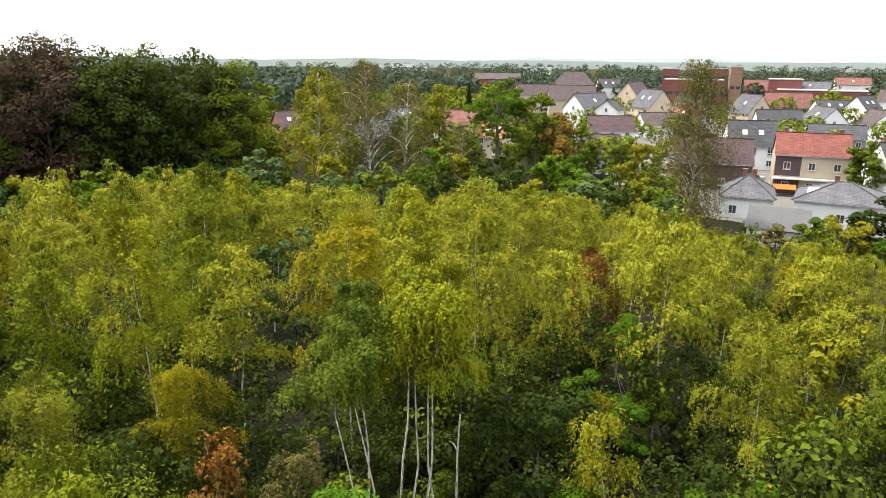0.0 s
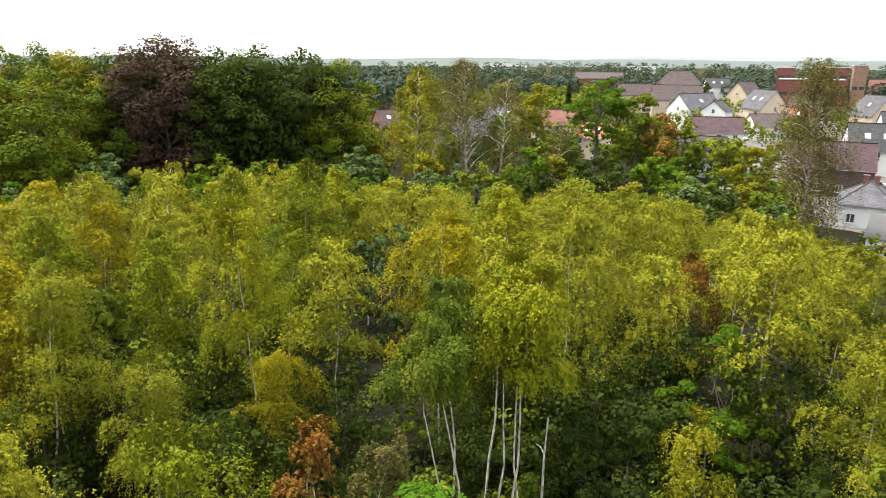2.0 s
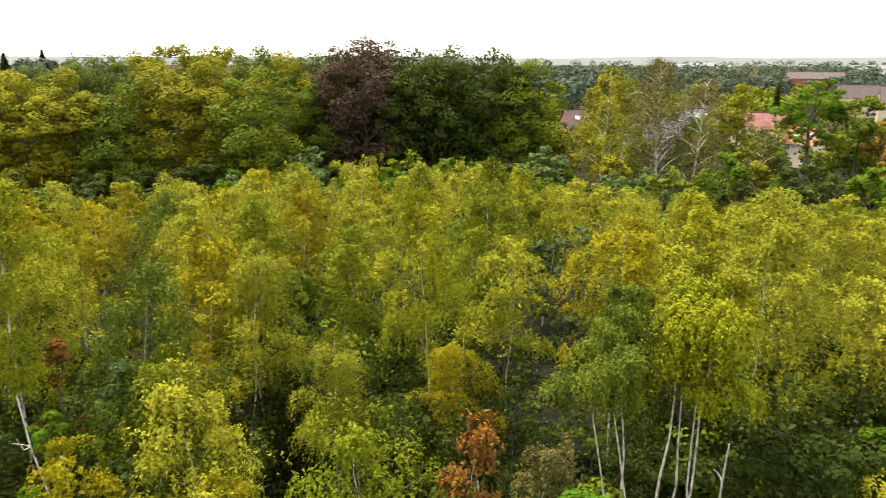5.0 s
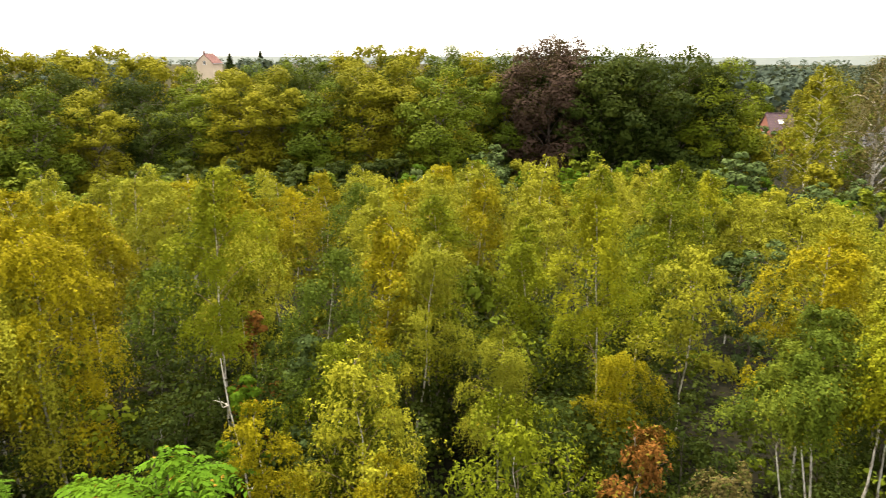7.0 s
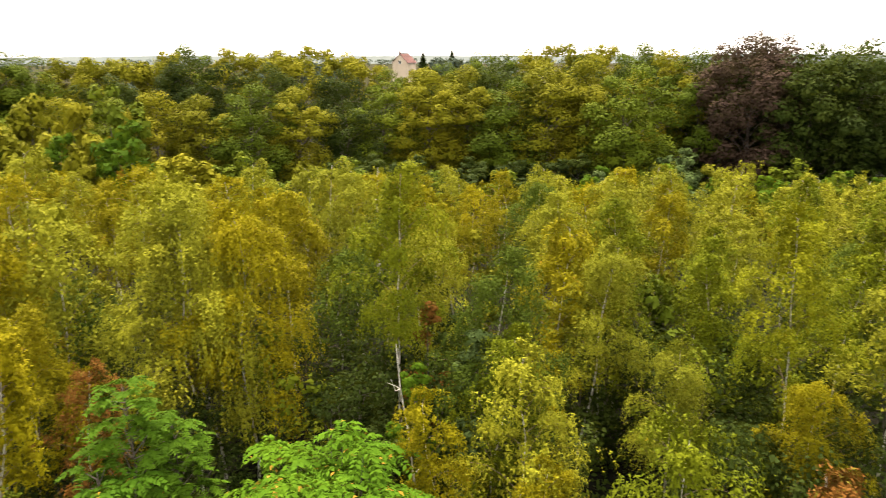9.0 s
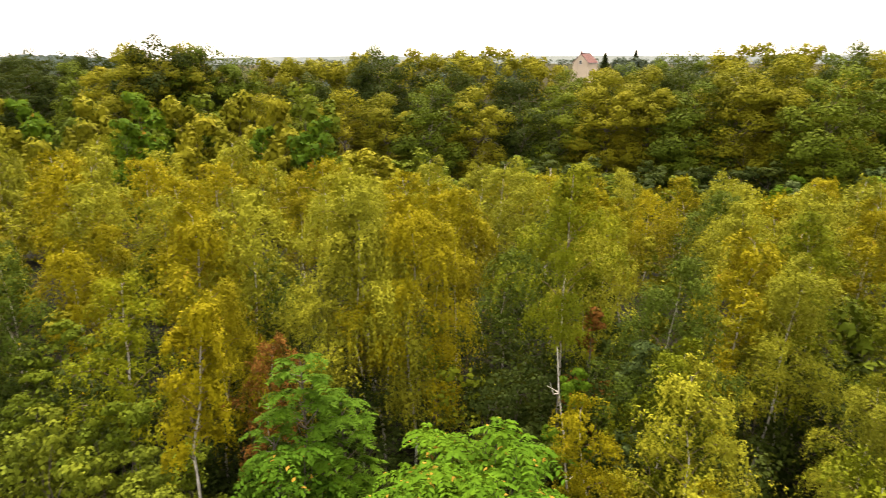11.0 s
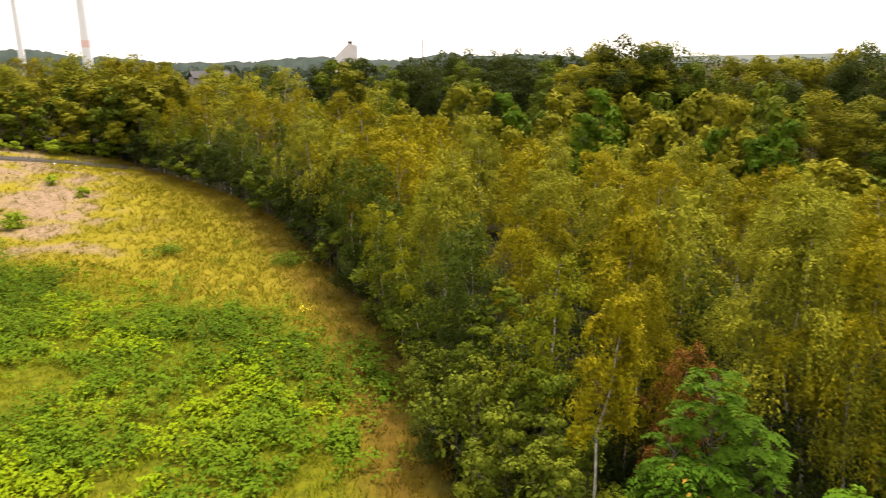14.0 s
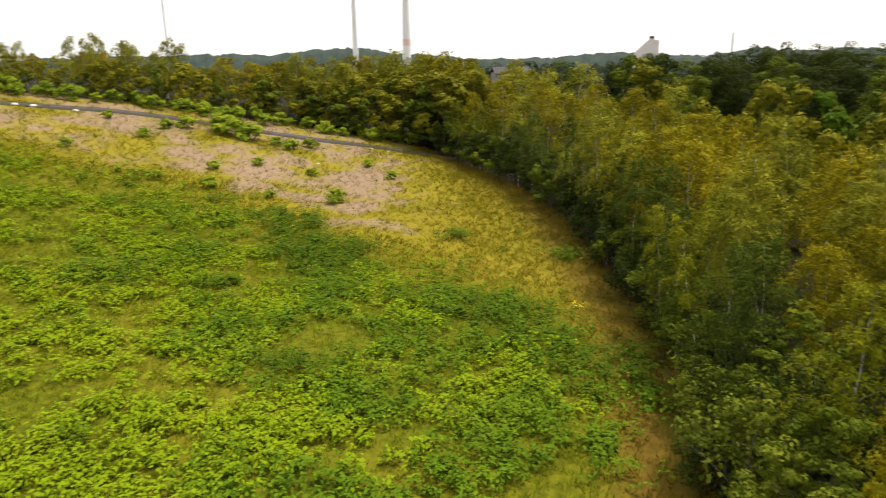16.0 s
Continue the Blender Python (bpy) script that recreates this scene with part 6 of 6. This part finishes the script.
def robinia(az, r, top, spread, seed, label, whorls=90):
    """A young robinia: a slim stem, side shoots in tiers, each ending in fans of feathered leaves."""
    rng = np.random.default_rng(seed)
    x, y = at(az, r)
    g = ground_z(x, y)
    h = EYE.z + top * r - g
    ob = thing("robinia_tree", label, "tree")
    ob.matrix_basis = pose(x, y, g)
    limbs, P, A, F, L = [], [], [], [], []
    for i in range(whorls):
        u = (i + 0.5) / whorls
        w = i * 2.399 + rng.normal(0, 0.3)
        q = spread * math.sin(math.pi * (0.2 + 0.74 * u)) ** 0.7 * rng.uniform(0.35, 1.05)
        z = h * (0.22 + 0.76 * u)
        tip = np.array((math.cos(w) * q, math.sin(w) * q, z + rng.normal(0, 0.12)))
        limbs.append([(np.array((0, 0, max(0.5, z - q * 0.7))), 0.02), (tip, 0.006)])
        for k in range(6):
            a = w + rng.normal(0, 0.9)
            out = np.array((math.cos(a), math.sin(a), 0))
            ts = np.linspace(0.1, 1, 8)[:, None]
            ln = rng.uniform(0.35, 0.6)
            rach = tip + out * ln * ts + np.array((0, 0, 1.0)) * (0.2 * ts - 0.45 * ts**2) * ln
            side = np.array((-out[1], out[0], 0))
            for s in (-1, 1):
                P.append(rach + s * side * 0.06)
                A.append(np.tile(s * side + out * 0.4 + (0, 0, -0.25), (8, 1)) + rng.normal(0, 0.15, (8, 3)))
                F.append(np.tile(out * 0.35 + (0, 0, 1.0), (8, 1)) + rng.normal(0, 0.5, (8, 3)))
                L.append(rng.uniform(0.10, 0.19, 8))
    stem = [(np.array((0, 0, -0.3)), 0.06), (np.array((0.05, 0.04, h * 0.5)), 0.04), (np.array((0, 0, h * 0.97)), 0.01)]
    wood_mesh([stem], limbs, 6, 4, BARK, BARK, ob)
    P, A, F, L = np.vstack(P), np.vstack(A), np.vstack(F), np.concatenate(L)
    v, f = leaves(P, A, F, L, L * 0.5)
    link_mesh("crown", v, f, ROBINIA_LEAF, ob)


robinia(80.2, 17.2, -0.435, 1.25, 1, "bright green young robinia at the wood's edge")
robinia(76.9, 17.6, -0.51, 1.05, 2, "small green robinia under the birches", 60)
robinia(83.0, 16.6, -0.56, 0.95, 5, "low green robinia beside a taller one", 50)
sumac(65.0, 13.8, -0.585, 2.3, 1, 54, "bright green feather-leaved sumac below the birches")
sumac(68.2, 13.4, -0.66, 1.4, 2, 26, "fresh green sumac with a few orange leaves")
sumac(10.3, 12.8, -0.68, 1.2, 3, 20, "bright green sumac beside the birch stems")
sumac(81.8, 16.2, -0.56, 1.1, 4, 20, "fresh green feathery shrub under the robinia")

# ---- the heath ----
HERB_LEAF = leaf_material("herb_leaf", (0.167, 0.279, 0.004982), (0.2562, 0.3958, 0.007974), (0.3677, 0.4864, 0.01196), glow_through=0.25, single=0.18)
GREEN_HERB = leaf_material("green_herb_leaf", (0.05465, 0.1397, 0.006072), (0.1457, 0.2672, 0.01012), (0.3157, 0.4129, 0.01417), glow_through=0.25, single=0.18)
BRAMBLE_LEAF = leaf_material("bramble_leaf", (0.04025, 0.1035, 0.0046), (0.1092, 0.207, 0.00805), (0.253, 0.345, 0.0115), (0.24, 0.26, 0.02), 0.02, 0.25)
GRASS_BLADE = leaf_material("grass_blade", (0.19, 0.182, 0.0065), (0.262, 0.23, 0.010), (0.34, 0.285, 0.014), (0.30, 0.18, 0.025), 0.08, 0.3)
GREEN_BLADE = leaf_material("green_blade", (0.1567, 0.235, 0.006529), (0.2742, 0.3526, 0.01088), (0.444, 0.4831, 0.01524), (0.30, 0.26, 0.02), 0.1, 0.3)
RUST_BLADE = leaf_material("rust_blade", (0.138, 0.08625, 0.0069), (0.253, 0.161, 0.01265), (0.345, 0.23, 0.01955), glow_through=0.3)


def heath_spots(rng, count, r0, r1, az1=172, gap=-30):
    """Chance places on the heath."""
    out = []
    while len(out) < count:
        r = math.sqrt(rng.uniform(r0 * r0, r1 * r1))
        az = rng.uniform(99, az1)
        if az > wood_edge(r) - gap / r:
            out.append((az, r))
    return out


def bramble_share(az, r):
    """Where dark brambles grow: drifts across the middle of the slope."""
    x, y = at(az, r)
    n = 1.3 * noise.noise((x * 0.11, y * 0.11, 7.0)) + 1.0 * noise.noise((x * 0.31, y * 0.31, 2.0))
    drift = 0.85 * ease(1 - abs(r - herb_line(az) + 3) / 11) * (1 - ease((az - 138) / 14))
    return n + 1.1 * drift - 0.70


def herb_share(az, r):
    """How thick the herbs stand: thickest low on the slope, thinning upwards in clumps."""
    x, y = at(az, r)
    n = noise.noise((x * 0.16, y * 0.16, 17.0)) + 0.8 * noise.noise((x * 0.6, y * 0.6, 12.0))
    low = 1 - ease((r - herb_line(az) + 15) / 26)
    return low * ease((az - wood_edge(r) - 2) / 10) * (0.48 + 1.6 * n)


def plants(name, label, category, spots, mat, size, per, leaf, seed, flat=0.5, shoots=3):
    """Low plants: each a few shoots of its own height that end in a flat whorl of drooping leaves, joined."""
    rng = np.random.default_rng(seed)
    P, A, F, L = [], [], [], []
    for az, r in spots:
        x, y = at(az, r)
        base = np.array((x, y, ground_z(x, y)))
        s = size * rng.uniform(0.6, 1.4)
        for shoot in range(shoots):
            a, q = rng.uniform(0, 2 * math.pi), s * 0.75 * math.sqrt(rng.random())
            top = s * flat * rng.uniform(0.45, 1.15)
            n = max(3, int(per / shoots * rng.uniform(0.7, 1.3)))
            w = rng.uniform(0, 2 * math.pi, n)
            k = np.sqrt(rng.random(n))
            rad = s * 0.42 * k
            hgt = top - 0.30 * s * k**2 - top * 0.5 * rng.random(n) ** 4
            P.append(base + np.stack([math.cos(a) * q + np.cos(w) * rad, math.sin(a) * q + np.sin(w) * rad, np.maximum(0.04, hgt)], 1))
            A.append(np.stack([np.cos(w), np.sin(w), 0.12 - 0.45 * k], 1) + rng.normal(0, 0.25, (n, 3)))
            F.append(np.stack([np.cos(w) * 0.3, np.sin(w) * 0.3, np.ones(n)], 1) + rng.normal(0, 0.2, (n, 3)))
            L.append(leaf * rng.uniform(0.6, 1.4, n))
    P, A, F, L = np.vstack(P), np.vstack(A), np.vstack(F), np.concatenate(L)
    v, f = leaves(P, A, F, L, L * 0.62, True)
    return tagged(link_mesh(name, v, f, mat), label, category, kind="stuff")


def build_heath():
    rng = random.Random(77)
    herbs, greens, bram = [], [], []
    for az, r in heath_spots(rng, 34000, 17, 95):
        if rng.random() < herb_share(az, r):
            x, y = at(az, r)
            (greens if noise.noise((x * 0.2, y * 0.2, 31.0)) + rng.uniform(-0.25, 0.25) > (az - 141) * 0.018 else herbs).append((az, r))
    for az, r in heath_spots(rng, 9000, 17, 80):
        if bramble_share(az, r) + rng.uniform(-0.2, 0.2) > 0.08:
            bram.append((az, r))
    plants("herbs", "low yellow-green herbs covering the slope", "herbs", herbs[:8500], HERB_LEAF, 0.58, 18, 0.22, 5, 1.1)
    plants("herbs", "knee-high green herbs with broad leaves", "herbs", greens[:6000], GREEN_HERB, 0.60, 18, 0.22, 7, 1.2)
    plants("brambles", "dark green bramble thickets on the slope", "brambles", bram[:3600], BRAMBLE_LEAF, 0.85, 30, 0.22, 6, 1.0, 5)
    # grass
    g = np.random.default_rng(8)
    P, A, F, L, M = [], [], [], [], []
    for az, r in heath_spots(rng, 56000, 15, 116, gap=60):
        bare = soil_share(az, r)
        x, y = at(az, r)
        if rng.random() < 0.45 * herb_share(az, r):
            continue
        if bare > 0.35 and rng.random() < 0.85 * bare:
            continue
        base = np.array((x, y, ground_z(x, y)))
        n = 5
        w = g.uniform(0, 2 * math.pi, n)
        h = g.uniform(0.18, 0.42, n) * (0.8 + r / 160)
        lean = np.stack([np.cos(w) * 0.5, np.sin(w) * 0.5, np.ones(n)], 1)
        P.append(base + lean * (h / 2)[:, None] + np.stack([np.cos(w), np.sin(w), 0 * w], 1) * 0.12)
        A.append(lean)
        F.append(g.normal(0, 0.6, (n, 3)) + (0, 0, 0.8))
        L.append(h * 0.9)
        strip = (az - wood_edge(r)) * radians(1) * r
        green = lush_share(az, r) + rng.uniform(-0.3, 0.3) > 0.3
        M.append(np.full(n, 1 if strip < 1.2 + 2.0 * noise.noise((x * 0.3, y * 0.3, 1.0)) + rng.uniform(-1.5, 1.5) else 2 if green else 0))
    P, A, F, L, M = np.vstack(P), np.vstack(A), np.vstack(F), np.concatenate(L), np.concatenate(M)
    v, f = leaves(P, A, F, L, 0.03 + L * 0.06)
    tagged(link_mesh("grass", v, f, [GRASS_BLADE, RUST_BLADE, GREEN_BLADE], index=M), "dry olive and rust-coloured heath grass", "grass", kind="stuff")


build_heath()


RAGWORT = plain_material("ragwort_flower", (0.55, 0.42, 0.02), (0.75, 0.58, 0.03), 6.0, 0.8)
plants("ragwort", "yellow-flowering ragwort in the dry grass", "flowers", [(115.4, 43.0), (115.7, 43.4), (115.2, 43.6), (139.5, 62.0), (140.4, 62.8), (141.0, 62.2)], RAGWORT, 0.45, 14, 0.1, 91, 1.6)


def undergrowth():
    """Dark low plants on the wood floor; shade is put into their colour."""
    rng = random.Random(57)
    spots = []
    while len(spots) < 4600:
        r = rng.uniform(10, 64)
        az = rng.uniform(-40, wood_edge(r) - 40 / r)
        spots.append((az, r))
    plants("undergrowth", "dark green undergrowth on the floor of the wood", "undergrowth", spots, SHADE_DARK_LEAF, 0.8, 12, 0.24, 15, 1.0)


undergrowth()
BUSH_LEAF = leaf_material("bush_leaf", (0.1785, 0.2805, 0.0204), (0.3315, 0.459, 0.0255), (0.612, 0.6885, 0.0357), glow_through=0.2)
bushes = [
    broad("heath_bush", "small round green bush on the heath", "bush", 1.5, 0.0, 1.0, 24, 45, 0.18, BUSH_LEAF, 401, "bushes on the heath", 0.03, ragged=0.1, up=0.6, clump_r=0.42),
    broad("heath_bush", "small yellow-green bush on the heath", "bush", 1.4, 0.0, 1.1, 24, 45, 0.18, BUSH_LEAF, 402, "bushes on the heath", 0.03, ragged=0.1, up=0.6, clump_r=0.42),
]


def plant_heath():
    rng = random.Random(41)
    for az, r, s in ((136.4, 74, 0.75), (131.4, 88, 0.5), (133.2, 94, 0.6), (139.2, 98, 0.8), (140.5, 100, 0.6), (142.2, 88, 0.5), (143.6, 102, 1.2), (144.8, 104, 1.3), (142.6, 101, 1.1), (147.3, 104, 0.8), (148.4, 102, 0.7), (146.0, 76, 0.6), (150.4, 96, 0.6), (145.4, 84, 0.5), (137.9, 101, 0.7), (152.5, 104, 0.5), (138.0, 86, 0.45), (155.6, 88, 0.5), (141.2, 74, 0.45), (150.0, 78, 0.5)):
        stand(bushes[rng.random() < 0.65], az + rng.uniform(-0.1, 0.1), r, s * 1.7, rng=rng, tall=0.85)
    for i in range(34):
        az = 129 + 33 * i / 33
        stand(bushes[rng.random() < 0.5], az + rng.uniform(-0.4, 0.4), 113 + rng.uniform(0, 5), rng.uniform(0.8, 1.7), rng=rng)


plant_heath()
for tree in bushes:
    retire(tree)

ASPHALT = plain_material("asphalt", (0.03, 0.028, 0.029), (0.06, 0.055, 0.056), 0.5, 1.0)


PAVING = plain_material("pale_paving", (0.0728, 0.06825, 0.06598), (0.1137, 0.1069, 0.1001), 0.15, 0.9)


def town_paving():
    """Streets and yards between the houses: one pale sheet laid on the ground."""
    vs, fs, n, rows = [], [], 56, (106, 112, 120, 130, 145, 165, 190, 220, 260, 300, 350)
    for i in range(n + 1):
        for r in rows:
            x, y = at(-44 + 30 * i / n, r)
            vs.append((x, y, ground_z(x, y) + (0.12 if rows[0] < r < rows[-1] else -0.3)))
    k = len(rows)
    for i in range(n):
        for j in range(k - 1):
            a = i * k + j
            fs.append((a, a + k, a + k + 1, a + 1))
    tagged(link_mesh("pavement", vs, np.array(fs)[:, ::-1], PAVING, smooth=True), "pale paved streets and yards between the houses", "pavement", kind="structure")


town_paving()


def crest_path():
    """A worn asphalt path that follows the crest, with a thin raised edge."""
    vs, fs, n = [], [], 90
    for i in range(n + 1):
        az = 126 + 50 * i / n
        r = 108.5 + 1.0 * math.sin(az * 0.35)
        for dr, dz in ((-1.2, -0.3), (-1.1, 0.12), (1.1, 0.14), (1.2, -0.3)):
            x, y = at(az, r + dr)
            vs.append((x, y, ground_z(x, y) + dz))
    for i in range(n):
        for k in range(3):
            a = i * 4 + k
            fs.append((a, a + 1, a + 5, a + 4))
    tagged(link_mesh("path", vs, np.array(fs)[:, ::-1], ASPHALT), "worn dark asphalt path along the crest", "path", kind="structure")


crest_path()


def boulder(az, r, size, seed, mat, label):
    """A rough field stone, half sunk."""
    rng = np.random.default_rng(seed)
    x, y = at(az, r)
    bm = bmesh.new()
    bmesh.ops.create_icosphere(bm, subdivisions=2, radius=size)
    for v in bm.verts:
        v.co *= 1 + 0.25 * noise.noise(v.co * 1.7 / size + Vector((seed, 0, 0)))
        v.co.z *= 0.62
    ob = part("boulder", bm, mat, None, smooth=True)
    ob.matrix_basis = pose(x, y, ground_z(x, y) + size * 0.25, 0, 0, rng.uniform(0, 360))
    tagged(ob, label, "stone", "stones along the path")


PALE_STONE = plain_material("pale_stone", (0.42, 0.40, 0.37), (0.62, 0.60, 0.56), 2.0, 0.9)
DARK_STONE = plain_material("dark_stone", (0.03, 0.03, 0.032), (0.07, 0.068, 0.07), 2.0, 0.9)
for k, (az, r, s, dark) in enumerate(((158.3, 107, 0.42, 0), (157.6, 106.5, 0.36, 1), (157.2, 106.8, 0.42, 0), (154.6, 106, 0.38, 0), (137.4, 92, 0.22, 0), (159.4, 107, 0.3, 0), (133.0, 107, 0.25, 0), (131.6, 107, 0.22, 0))):
    boulder(az, r, s, k, DARK_STONE if dark else PALE_STONE, "dark stone lying beside the path" if dark else "pale stone lying beside the path")
